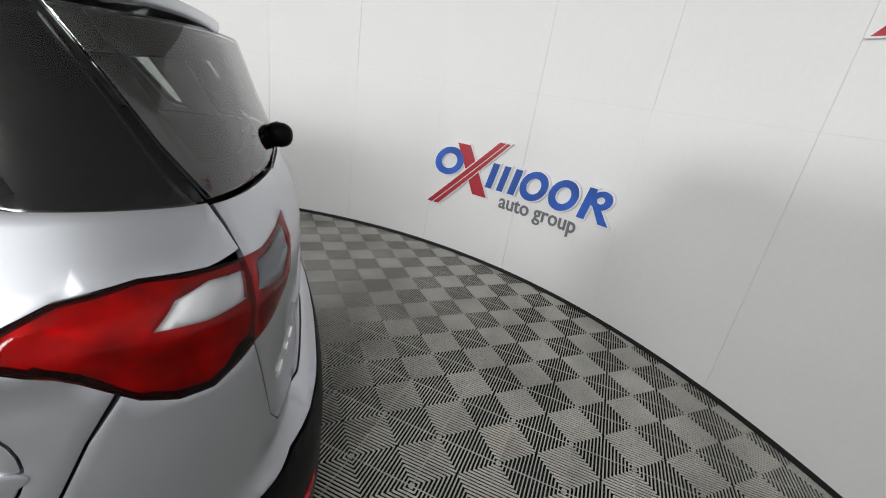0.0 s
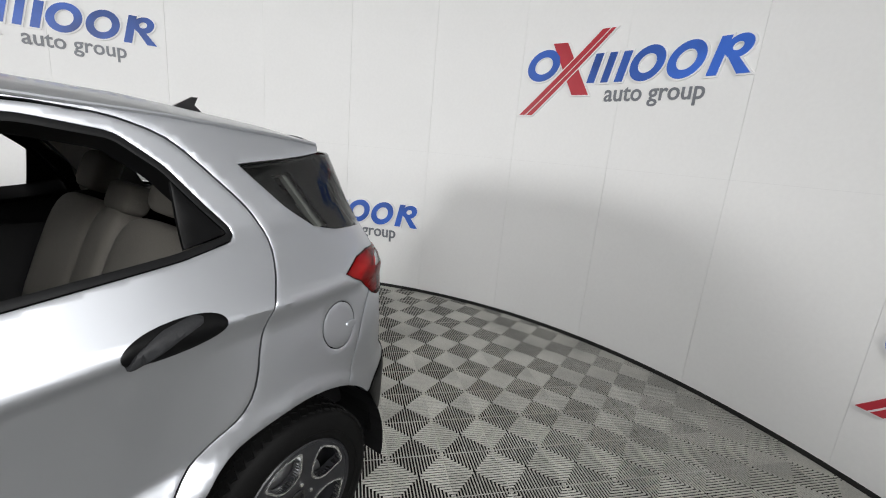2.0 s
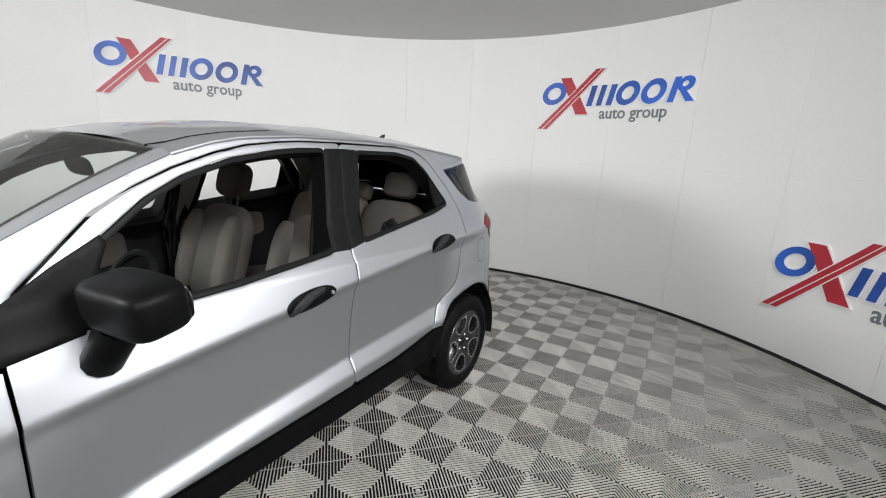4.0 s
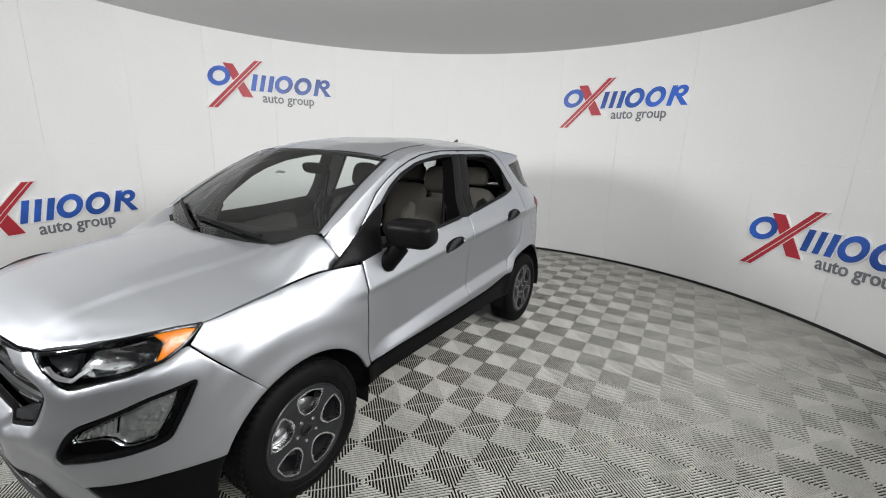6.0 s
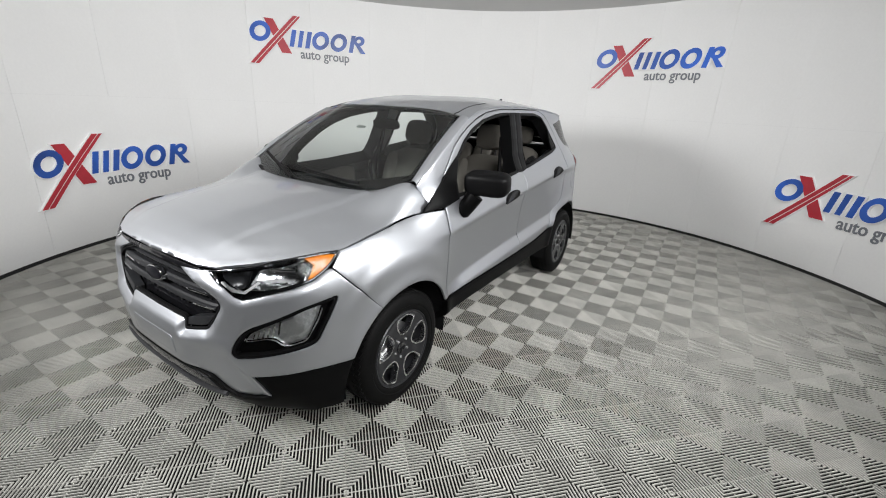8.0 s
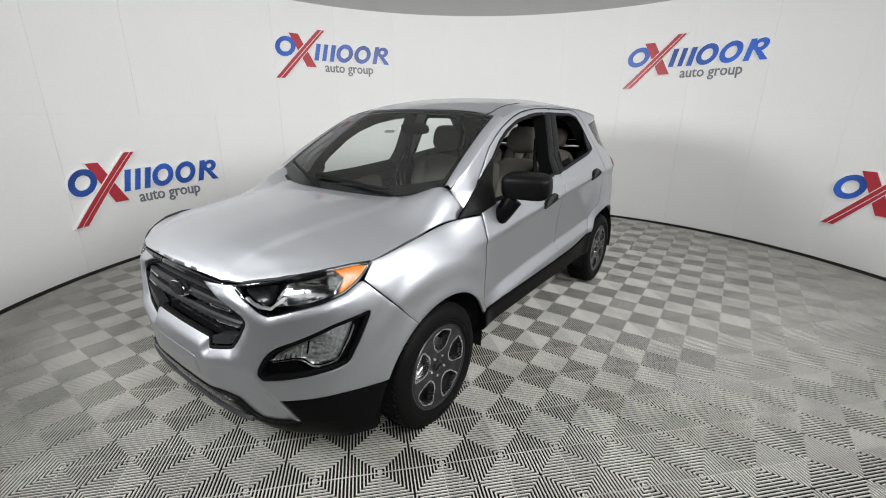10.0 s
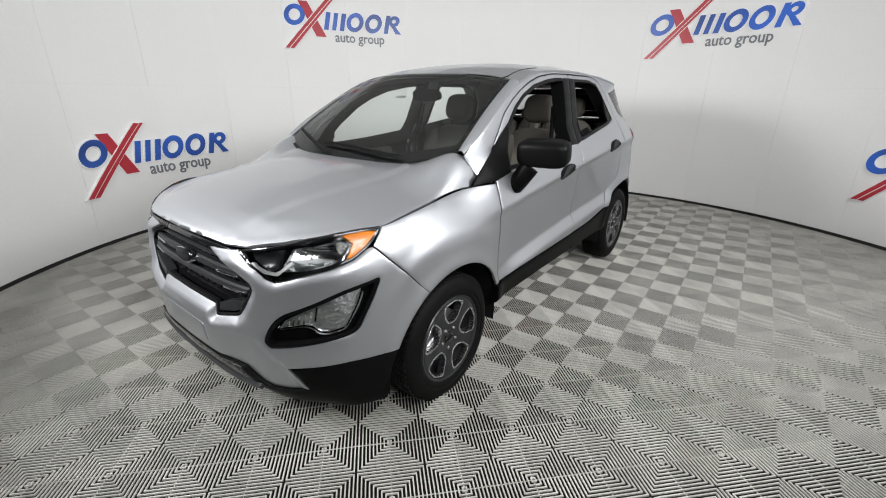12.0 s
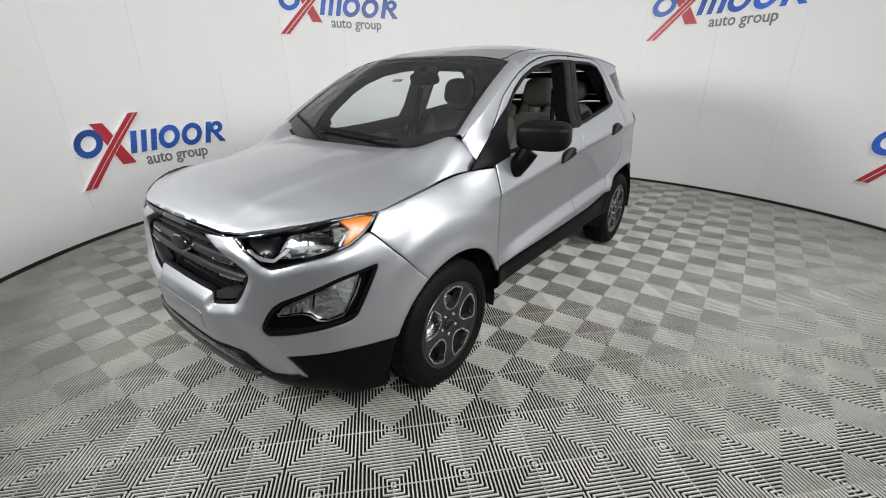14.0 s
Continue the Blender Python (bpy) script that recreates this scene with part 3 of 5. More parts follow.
# the rear door's trailing edge, from the roof down to the wheel arch
REAR_CUT = [tuple(p) for p in smooth_curve([(-0.840, 1.580), (-0.905, 1.566), (-1.000, 1.524), (-1.100, 1.425), (-1.178, 1.335), (-1.212, 1.250), (-1.196, 1.165), (-1.150, 1.075), (-1.118, 0.985), (-1.098, 0.860), (-1.052, 0.775), (-0.967, 0.718), (-0.900, 0.660), (-0.850, 0.600), (-0.826, 0.564)], 38)]
DOOR_F = xz((0.867, 0.497), (0.867, 0.750), (0.867, 1.055), (0.820, 1.190), (0.640, 1.360), (0.530, 1.426), (0.415, 1.480), (0.270, 1.530), (0.146, 1.560), (0.0, 1.578), (-0.100, 1.585), (-0.316, 1.589), (-0.272, 1.355), (-0.227, 1.133), (-0.210, 0.950), (-0.205, 0.508), (0.300, 0.498))
WIN_F = xz((0.800, 1.095), (0.660, 1.255), (0.500, 1.380), (0.383, 1.442), (0.220, 1.497), (0.020, 1.530), (-0.080, 1.540), (-0.211, 1.545), (-0.172, 1.355), (-0.127, 1.152), (0.300, 1.115))
DOOR_R = xz((-0.205, 0.510), (-0.210, 0.950), (-0.227, 1.133), (-0.272, 1.355), (-0.316, 1.587), (-0.740, 1.587), *REAR_CUT, (-0.660, 0.540), (-0.500, 0.521))
WIN_R = xz((-0.327, 1.170), (-0.377, 1.355), (-0.421, 1.543), (-0.720, 1.543), (-0.870, 1.520), (-0.959, 1.450), (-1.039, 1.350), (-1.099, 1.280), (-0.959, 1.250), (-0.600, 1.205))


def shift(loop, d):
    p = np.array(loop, float)
    if area2(p) < 0:
        p = p[::-1]
    return list(map(tuple, inset(resample(list(map(tuple, p)), 0.03), d)))


for dname, outline, win, label in (("front_door", DOOR_F, WIN_F, "silver front door with its window lowered"), ("rear_door", DOOR_R, WIN_R, "silver rear door with its window lowered")):
    win = rounded(win, 0.020)
    doors = sheet(dname, rounded(outline, 0.02), body, PAINT, car, holes=[shift(win, -0.018)], step=0.0115, label=label)
    for door, side in zip(doors, (1, -1)):
        sheet("window_trim", shift(win, -0.0175), body, TRIM, door, holes=[win], step=0.03, gap=0.0, lip=0.003, drop=0.001, depth=0.090, lift=0.003, sides=(side,), label="satin black window surround")
        sheet("door_lining", shift(outline, 0.03), lambda a, z: body(a, z) - body_normal(a, z) * (0.075 * (z < 1.2) + 0.03 * (z >= 1.2))[:, None], DARKIN, door, holes=[shift(win, -0.003)], step=0.05, depth=0.05, sides=(side,), label="dark inner door lining")
# black pillar covers between the doors
sheet("pillar_cover", xz((-0.132, 1.137), (-0.182, 1.355), (-0.221, 1.562), (-0.3135, 1.564), (-0.270, 1.355), (-0.227, 1.135)), body, TRIM, car, step=0.03, gap=0.0006, lip=0.002, drop=0.0008, lift=0.004, depth=0.02, label="satin black pillar cover")
sheet("pillar_cover", xz((-0.227, 1.135), (-0.270, 1.355), (-0.3135, 1.564), (-0.412, 1.562), (-0.367, 1.355), (-0.317, 1.152)), body, TRIM, car, step=0.03, gap=0.0006, lip=0.002, drop=0.0008, lift=0.004, depth=0.02, label="satin black pillar cover")
sheet("window_corner", xz((-0.974, 1.257), (-0.978, 1.423), (-1.034, 1.350), (-1.091, 1.283)), body, CLAD, car, step=0.03, lift=0.002, gap=0.0, label="black fixed corner of the rear window")
sheet("mirror_sail", xz((0.868, 1.042), (1.048, 1.038), (0.95, 1.108), (0.855, 1.172), (0.75, 1.243), (0.635, 1.308), (0.62, 1.285), (0.70, 1.10), (0.715, 1.068)), body, CLAD, car, step=0.02, lift=0.006, depth=0.015, label="black triangular sail panel")


# pillar, roof side and rear quarter in one pressing
def rail_z(x):
    return np.interp(x, (-1.56, -1.45, -1.3, -1.0, -0.5, -0.1, 0.16, 0.28, 0.41, 0.52, 0.64, 0.76, 0.87, 0.98, 1.03), (1.535, 1.548, 1.564, 1.590, 1.610, 1.606, 1.586, 1.563, 1.523, 1.474, 1.414, 1.350, 1.290, 1.222, 1.188))


QFRONT = [(-1.504, 1.513), (-1.389, 1.495), (-1.174, 1.470), (-1.304, 1.343), (-1.399, 1.274), (-1.489, 1.256), (-1.693, 1.248)]
QGLASS = xz(*QFRONT, (-1.629, 1.335), (-1.569, 1.425))
uniside = xz((0.985, 1.092), (1.025, 1.180), *[(x, float(rail_z(x))) for x in (0.98, 0.87, 0.76, 0.64, 0.52, 0.41, 0.28, 0.16, 0.03, -0.1, -0.3, -0.5, -0.8, -1.0, -1.3, -1.42, -1.50)],
             *QFRONT, (-1.716, 1.212), (-1.740, 1.172), (-1.70, 1.165), (-1.62, 1.170), (-1.54, 1.158), (-1.4525, 1.1175), (-1.489, 1.0935), (-1.54, 1.0685), (-1.594, 1.0235), (-1.556, 0.955), (-1.524, 0.885), *ARCH_R_SIDE,
             (-0.9155, 0.569), *[(x - 0.0025, z + 0.001) for x, z in REAR_CUT[::-1]], (-0.740, 1.5905), (-0.330, 1.5925), (-0.100, 1.588), (0.0, 1.581), (0.147, 1.563), (0.271, 1.533), (0.416, 1.483), (0.531, 1.429), (0.643, 1.363), (0.824, 1.193), (0.872, 1.055), (0.900, 1.040), (0.955, 1.055))
fuel_loop = [(arc_at(0.94, x=-1.417) + 0.078 * math.cos(t), 0.943 + 0.083 * math.sin(t)) for t in np.linspace(0, 2 * math.pi, 28, endpoint=False)]
for side in (1, -1):
    sheet("body_side", uniside, body, PAINT, car, holes=[fuel_loop] if side == 1 else [], step=0.022, gap=0.0015, sides=(side,), label="silver rear quarter, roof side and windscreen pillar")
fuel = sheet("fuel_flap", fuel_loop, body, PAINT, car, step=0.02, gap=0.0025, sides=(1,), label="round silver fuel flap")[0]
sheet("finger_dip", [(arc_at(0.92, x=-1.474) + 0.014 * math.cos(t) * 1.8, 0.93 + 0.014 * math.sin(t)) for t in np.linspace(0, 2 * math.pi, 14, endpoint=False)], body, PAINT, fuel, step=0.012, gap=0, lip=0.004, drop=0.001, lift=0.005, sides=(1,))
sheet("quarter_glass", QGLASS, body, DARKGLASS, car, step=0.04, gap=0.002, lip=0, drop=0, depth=0, lift=-0.002, label="dark tinted quarter window")
qin = xz((-1.294, 1.440), (-1.369, 1.450), (-1.484, 1.280), (-1.424, 1.275))
sheet("quarter_trim", QGLASS, lambda a, z: body(a, z) - body_normal(a, z) * 0.02, GLOSSBLACK, car, holes=[qin], step=0.04, gap=0.002, depth=0.01, label="black printed border behind the quarter window")


# roof
def roof_point(x, v):
    """v runs across from the right rail (-1) to the left one (1)."""
    zr = float(rail_z(x))
    a = arc_at(zr, x=x)
    y = float(body(a, zr)[0][1])
    zc = float(np.interp(x, (-1.70, -1.56, -1.4, -1.0, -0.5, 0.0, 0.3, 0.52), (1.540, 1.573, 1.605, 1.654, 1.674, 1.662, 1.624, 1.574)))
    groove = -0.006 * math.exp(-((abs(v) - 0.86) / 0.018) ** 2)
    return Vector((x, y * v, zc - (zc - zr) * abs(v) ** 2.8 + groove))


bm = bmesh.new()


def roof_xy(i, j):
    v = 2 * i - 1
    x = 0.41 + (-1.50 - 0.41) * j
    x = x + 0.10 * (1 - abs(v) ** 2.2) * (1 - j) ** 3 - 0.075 * (1 - abs(v) ** 2.5) * j ** 6
    p = roof_point(min(0.41, max(-1.50, x)), v)
    if x > 0.41 or x < -1.50:
        zc = float(np.interp(x, (-1.70, -1.50, 0.41, 0.52), (1.540, 1.585, 1.601, 1.574)))
        p = Vector((x, p.y, p.z - (1 - abs(v) ** 2.8) * ((1.601 if x > 0 else 1.585) - zc)))
    return p


grid_sheet(bm, roof_xy, 36, 44)
part("roof", bm, PAINT, car, "silver roof panel with shallow grooves")
for side in (1, -1):
    bm = bmesh.new()
    tube(bm, [roof_xy(0.5 + 0.5 * side, j / 40) + Vector((0, side * 0.001, -0.001)) for j in range(41)], 0.0065, 8)
    part("roof_edge", bm, PAINT, car, "rounded silver edge of the roof")
bm = bmesh.new()
grid_sheet(bm, lambda i, j: roof_xy(0.04 + 0.92 * i, 0.03 + 0.94 * j) - Vector((0, 0, 0.035)), 16, 16)
part("headliner", bm, LINER, car, "pale grey roof lining")

for side in (1, -1):
    bm = bmesh.new()
    tube(bm, [roof_xy(0.5 + 0.43 * side, j / 30) + Vector((0, 0, 0.004)) for j in range(8)], 0.0040, 6)
    part("roof_moulding", bm, RUBBER, car, "thin black roof moulding")
    # silver foot behind the joint of bonnet and pillar, and the dark rail over the door windows inside
    sheet("pillar_foot", xz((1.055, 1.045), (1.060, 1.10), (1.035, 1.170), (0.975, 1.190), (0.940, 1.10), (0.950, 1.045)), lambda a, z: body(a, z) - body_normal(a, z) * 0.024, PAINT, car, step=0.02, gap=0, depth=0.0, sides=(side,))
    bm = bmesh.new()

    def inner_rail(i, j):
        x = 0.40 - 1.45 * j
        z = float(rail_z(x)) - 0.010 - 0.050 * i
        q = Vector(body(arc_at(z, x=x), z)[0])
        return Vector((x, side * (q.y - 0.075 + 0.03 * i), z))

    grid_sheet(bm, inner_rail, 3, 24)
    part("inner_rail", bm, DARKIN, car, "dark lining above the door windows")

# windscreen and its pillars
def screen(u, v):
    """u across from -1 to 1, v from the scuttle up."""
    w = 0.695 + (0.618 - 0.695) * v
    k = abs(u) ** 2.3
    xb, xt = 1.21 - 0.185 * k, 0.535 - 0.110 * k
    zb, zt = 1.098 + 0.094 * k, 1.580 - 0.045 * k
    return Vector((xb + (xt - xb) * v, w * u, zb + (zt - zb) * v + 0.030 * 4 * v * (1 - v) * (1 - 0.4 * k)))


bm = bmesh.new()
grid_sheet(bm, lambda i, j: screen(2 * i - 1, j), 24, 16)
glass = part("windscreen", bm, GLASS, car, "clear laminated windscreen")
bm = bmesh.new()
def frit(i, j, lo, hi, across):
    p = screen((2 * i - 1), lo + (hi - lo) * j) if across else screen(lo + (hi - lo) * i, j)
    return p - Vector((0.35, 0, 0.9)).normalized() * 0.004
grid_sheet(bm, lambda i, j: frit(i, j, 0.945, 1.0, True), 20, 2)
grid_sheet(bm, lambda i, j: frit(i, j, 0.0, 0.10, True), 20, 2)
grid_sheet(bm, lambda i, j: frit(i, j, -1.0, -0.955, False), 2, 14)
grid_sheet(bm, lambda i, j: frit(i, j, 0.955, 1.0, False), 2, 14)
part("black_border", bm, GLOSSBLACK, glass, "black printed windscreen border")
for side in (1, -1):
    bm = bmesh.new()
    def pillar(i, j):
        x = 1.03 + (0.41 - 1.03) * j
        z = float(rail_z(x))
        q = Vector(body(arc_at(z, x=x), z)[0])
        p = screen(1.0, j) + Vector((0, 0, 0.004))
        r = p.lerp(q, i) + Vector((0.25, 0.4, 0.8)).normalized() * 0.010 * math.sin(math.pi * i)
        return Vector((r.x, r.y * side, r.z))
    grid_sheet(bm, pillar, 8, 20)
    part("windscreen_pillar", bm, PAINT, car)
    bm = bmesh.new()
    def lining(i, j):
        x = 0.98 + (0.36 - 0.98) * j
        z = float(rail_z(x)) - 0.055
        q = Vector(body(arc_at(z, x=x), z)[0]) - Vector((0, 0.045, 0))
        p = screen(0.955, j) - Vector((0.02, 0, 0.02))
        r = p.lerp(q, i)
        return Vector((r.x, r.y * side, r.z))
    grid_sheet(bm, lining, 4, 20)
    part("pillar_lining", bm, DARKIN, car, "dark inner lining of the windscreen pillar")
# scuttle panel and wipers
bm = bmesh.new()
grid_sheet(bm, lambda i, j: screen(0.97 * (2 * i - 1), 0.0) + Vector((-0.03 + 0.05 * j, 0, 0.004 - 0.012 * j)), 20, 2)
part("scuttle_panel", bm, DARKIN, car, "black plastic scuttle panel")
for y0, y1, x0 in ((0.42, -0.22, 0.02), (-0.10, -0.62, 0.03)):
    bm = bmesh.new()
    path = []
    for k in range(11):
        t = k / 10
        u = (y0 + (y1 - y0) * t) / 0.70
        path.append(screen(u, 0.03 + 0.09 * t + 0.03 * math.sin(math.pi * t)) + Vector((0.012, 0, 0.022)))
    tube(bm, path, [0.009 - 0.004 * k / 10 for k in range(11)], 6)
    wiper = part("wiper", bm, CLAD, car, "black windscreen wiper")
    bm = bmesh.new()
    tube(bm, [p - Vector((-0.004, 0, 0.012)) for p in path[2:]], 0.005, 6)
    part("wiper_blade", bm, RUBBER, wiper)


# ---- front: bumper, grille, lamps ----
GRILLE = [(0.0, 0.900), (0.235, 0.898), (0.262, 0.886), (0.331, 0.862), (0.417, 0.824), (0.473, 0.790), (0.487, 0.770), (0.481, 0.748), (0.443, 0.684), (0.410, 0.648), (0.258, 0.610), (0.250, 0.656), (0.0, 0.654)]
HEADLIGHT = yz((0.405, 0.910), (0.463, 0.878), (0.514, 0.854), (0.559, 0.822), (0.589, 0.812), (0.623, 0.821)) + xz((1.941, 0.836), (1.872, 0.858), (1.786, 0.889), (1.730, 0.922), (1.683, 0.956), (1.649, 0.984), (1.645, 0.990), (1.72, 0.992), (1.80, 0.985), (1.88, 0.970)) + yz((0.60, 0.948), (0.50, 0.928))
FOG = xz((1.702, 0.816), (1.735, 0.740), (1.771, 0.666), (1.800, 0.610), (1.834, 0.594), (1.924, 0.572)) + yz((0.641, 0.557), (0.574, 0.551), (0.557, 0.571), (0.556, 0.596), (0.568, 0.634), (0.586, 0.664), (0.618, 0.692)) + xz((1.930, 0.728), (1.838, 0.780))
BUMP_TOP = [(0.0, 0.913), (0.25, 0.910), (0.385, 0.908)]
LEG = yz((0.552, 0.552), (0.619, 0.462), (0.641, 0.412), (0.662, 0.352))
bump = (yz(*BUMP_TOP) + HEADLIGHT[:10] + xz((1.709, 0.926), (1.611, 0.811)) + xz(*ARCH_F_NOSE)
        + xz((1.742, 0.474), (1.832, 0.476), (1.930, 0.468)) + LEG[1:] + yz((0.60, 0.337), (0.524, 0.338), (0.507, 0.354), (0.425, 0.424), (0.325, 0.436), (0.0, 0.430)))


def bumper_relief(v):
    """Bevels round the grille's foot and under the headlights, and the hollow inside the slanting leg."""
    a, z = np.abs(v[:, 0]), v[:, 1]
    p = np.column_stack([a, z])
    grille_edge = edge_distance(p, np.array(both(yz(*GRILLE))))
    lamp_edge = edge_distance(p, np.array(HEADLIGHT))
    ridge = np.interp(z, [q[1] for q in LEG[::-1]], [q[0] for q in LEG[::-1]])
    out = -0.020 * np.clip(1 - grille_edge / 0.040, 0, 1) * ease(z, 0.86, 0.78)
    out = out - 0.011 * np.clip(1 - lamp_edge / 0.024, 0, 1) * (z < 0.93)
    return out - 0.017 * np.clip((ridge - a) / 0.045, 0, 1) * ease(a, 0.24, 0.42) * ease(z, 0.62, 0.54)


def both(half):
    """A half outline from the middle outwards and back, made whole."""
    return half + [(-a, z) for a, z in half[::-1] if abs(a) > 1e-6]


holes = [rounded(both(yz(*GRILLE)), 0.02), rounded(FOG, 0.03), rounded([(-a, z) for a, z in FOG], 0.03)]
bumper = sheet("front_bumper", both(bump), body_signed, PAINT, car, holes=holes, step=0.013, gap=0.0008, depth=0.03, sides=(1,), bulge=bumper_relief, label="silver front bumper")[0]
# lower black skirt
skirt = (yz((0.0, 0.426), (0.325, 0.432), (0.423, 0.420), (0.505, 0.350), (0.523, 0.334), (0.60, 0.333), (0.664, 0.348), (0.645, 0.412), (0.623, 0.459)) + xz((1.930, 0.464), (1.832, 0.472), (1.742, 0.470), (1.658, 0.472))
         + xz(*ARCH_F_SKIRT) + xz((1.690, 0.235), (1.80, 0.225)) + yz((0.66, 0.24), (0.3, 0.26), (0.0, 0.265)))
sheet("lower_skirt", both(skirt), body_signed, CLAD, car, step=0.03, gap=0.001, lift=-0.004, depth=0.03, sides=(1,), label="black plastic lower skirt and intake")
slot = both(yz((0.0, 0.418), (0.32, 0.422), (0.41, 0.408), (0.462, 0.362), (0.33, 0.356), (0.0, 0.350)))
sheet("lower_intake", slot, body_signed, GLOSSBLACK, bumper, step=0.04, lift=0.002, depth=0.01, sides=(1,), label="dark lower air intake")
lip = both(yz((0.0, 0.343), (0.33, 0.349), (0.485, 0.356), (0.492, 0.340), (0.33, 0.332), (0.0, 0.326)))
sheet("intake_lip", lip, body_signed, RIMGREY, bumper, step=0.03, lift=0.014, depth=0.02, sides=(1,), label="satin dark lip under the intake")
plate = both(yz((0.0, 0.560), (0.19, 0.560), (0.20, 0.470), (0.0, 0.468)))
sheet("plate_panel", rounded(plate, 0.015), body_signed, PAINT, bumper, step=0.03, gap=0, lift=0.003, depth=0.006, sides=(1,))
for k in range(3):
    a0 = arc_at(0.52, y=0.03) * (k - 1.6)
    sheet("plate_mark", [(a0 - 0.011, 0.523), (a0 - 0.009, 0.503), (a0 + 0.010, 0.501), (a0 + 0.011, 0.521)], body_signed, SIGN_WHITE, bumper, step=0.02, gap=0, lip=0, lift=0.004, depth=0.002, sides=(1,), label="pale worn print")

# grille: dark well, surround, three bars, mesh lattice and badge
def deeper(d):
    def f(a, z):
        n = body_normal(np.abs(a), z)
        n[:, 1] *= np.where(np.asarray(a) < 0, -1, 1)
        return body_signed(a, z) - n * d
    return f


gl = both(yz(*GRILLE))
grille = sheet("grille", shift(gl, -0.004), deeper(0.075), GLOSSBLACK, car, step=0.04, gap=0, depth=0, sides=(1,), label="black radiator grille with three broad bars")[0]
sheet("surround", shift(gl, -0.002), deeper(0.020), TRIM, grille, holes=[shift(rounded(gl, 0.02), 0.011)], step=0.02, gap=0, depth=0.016, sides=(1,), label="satin black grille surround")
def bar_loop(z0, z1, y0):
    return both([(0.0, z0), (arc_at(z0, y=y0), z0), (arc_at(z1, y=y0 + 0.01), z1), (0.0, z1)])
for z0, z1, y0 in ((0.846, 0.874, 0.275), (0.786, 0.823, 0.405), (0.728, 0.764, 0.452)):
    sheet("grille_bar", bar_loop(z0, z1, y0), deeper(0.032), BAR, grille, step=0.03, gap=0, lip=0.008, drop=0.008, depth=0.03, sides=(1,), label="satin dark grey grille bar")
    if z0 < 0.84:
        for side in (1, -1):
            y1, y2 = y0 - 0.150, y0 - 0.008
            zz = z0 + 0.004
            loop = [(side * arc_at(zz, y=y), z) for y, z in ((y1, zz), (y2, zz + 0.004), (y2, zz + 0.013), (y1, zz + 0.010))]
            sheet("chrome_strip", loop, deeper(0.027), CHROME, grille, step=0.03, gap=0, lip=0.002, depth=0.01, sides=(1,), label="chrome grille strip")
for zz in (0.840, 0.778, 0.715):
    for k in range(-7, 8):
        y = 0.056 * k
        if 0.05 < abs(y) < (0.32 if zz > 0.83 else 0.42):
            a = math.copysign(arc_at(zz, y=abs(y)), y)
            w = 0.016
            sheet("grille_cell", [(a - w, zz + 0.008), (a - w * 0.5, zz - 0.008), (a + w * 0.5, zz - 0.008), (a + w, zz + 0.008)], deeper(0.050), TRIM, grille, step=0.03, gap=0, lip=0, drop=0, depth=0.02, sides=(1,))
block = yz((0.262, 0.662), (0.268, 0.632), (0.405, 0.662), (0.448, 0.714), (0.37, 0.698))
for side in (1, -1):
    sheet("corner_block", [(a * side, z) for a, z in block], deeper(0.024), BAR, grille, step=0.03, gap=0.002, depth=0.04, sides=(1,), label="satin grey lower grille corner")
badge_oval = [(0.080 * math.cos(t), 0.806 + 0.032 * math.sin(t)) for t in np.linspace(0, 6.283, 32, endpoint=False)]
sheet("badge_rim", badge_oval, deeper(0.010), CHROME, grille, step=0.02, gap=0, lip=0.004, drop=0.003, depth=0.02, sides=(1,), label="dark metal oval badge rim")
sheet("badge", [(a * 0.93, 0.808 + (z - 0.808) * 0.88) for a, z in badge_oval], deeper(0.007), BADGE, grille, step=0.02, gap=0, lip=0.003, depth=0.006, sides=(1,), label="plain dark blue oval badge")

top_trim = both(yz((0.0, 0.916), (0.25, 0.913), (0.385, 0.911), (0.385, 0.906), (0.265, 0.898), (0.235, 0.894), (0.0, 0.896)))
sheet("top_trim", top_trim, body_signed, GLOSSBLACK, grille, step=0.02, gap=0, lip=0.002, lift=0.009, depth=0.030, sides=(1,), label="gloss black strip under the bonnet edge")

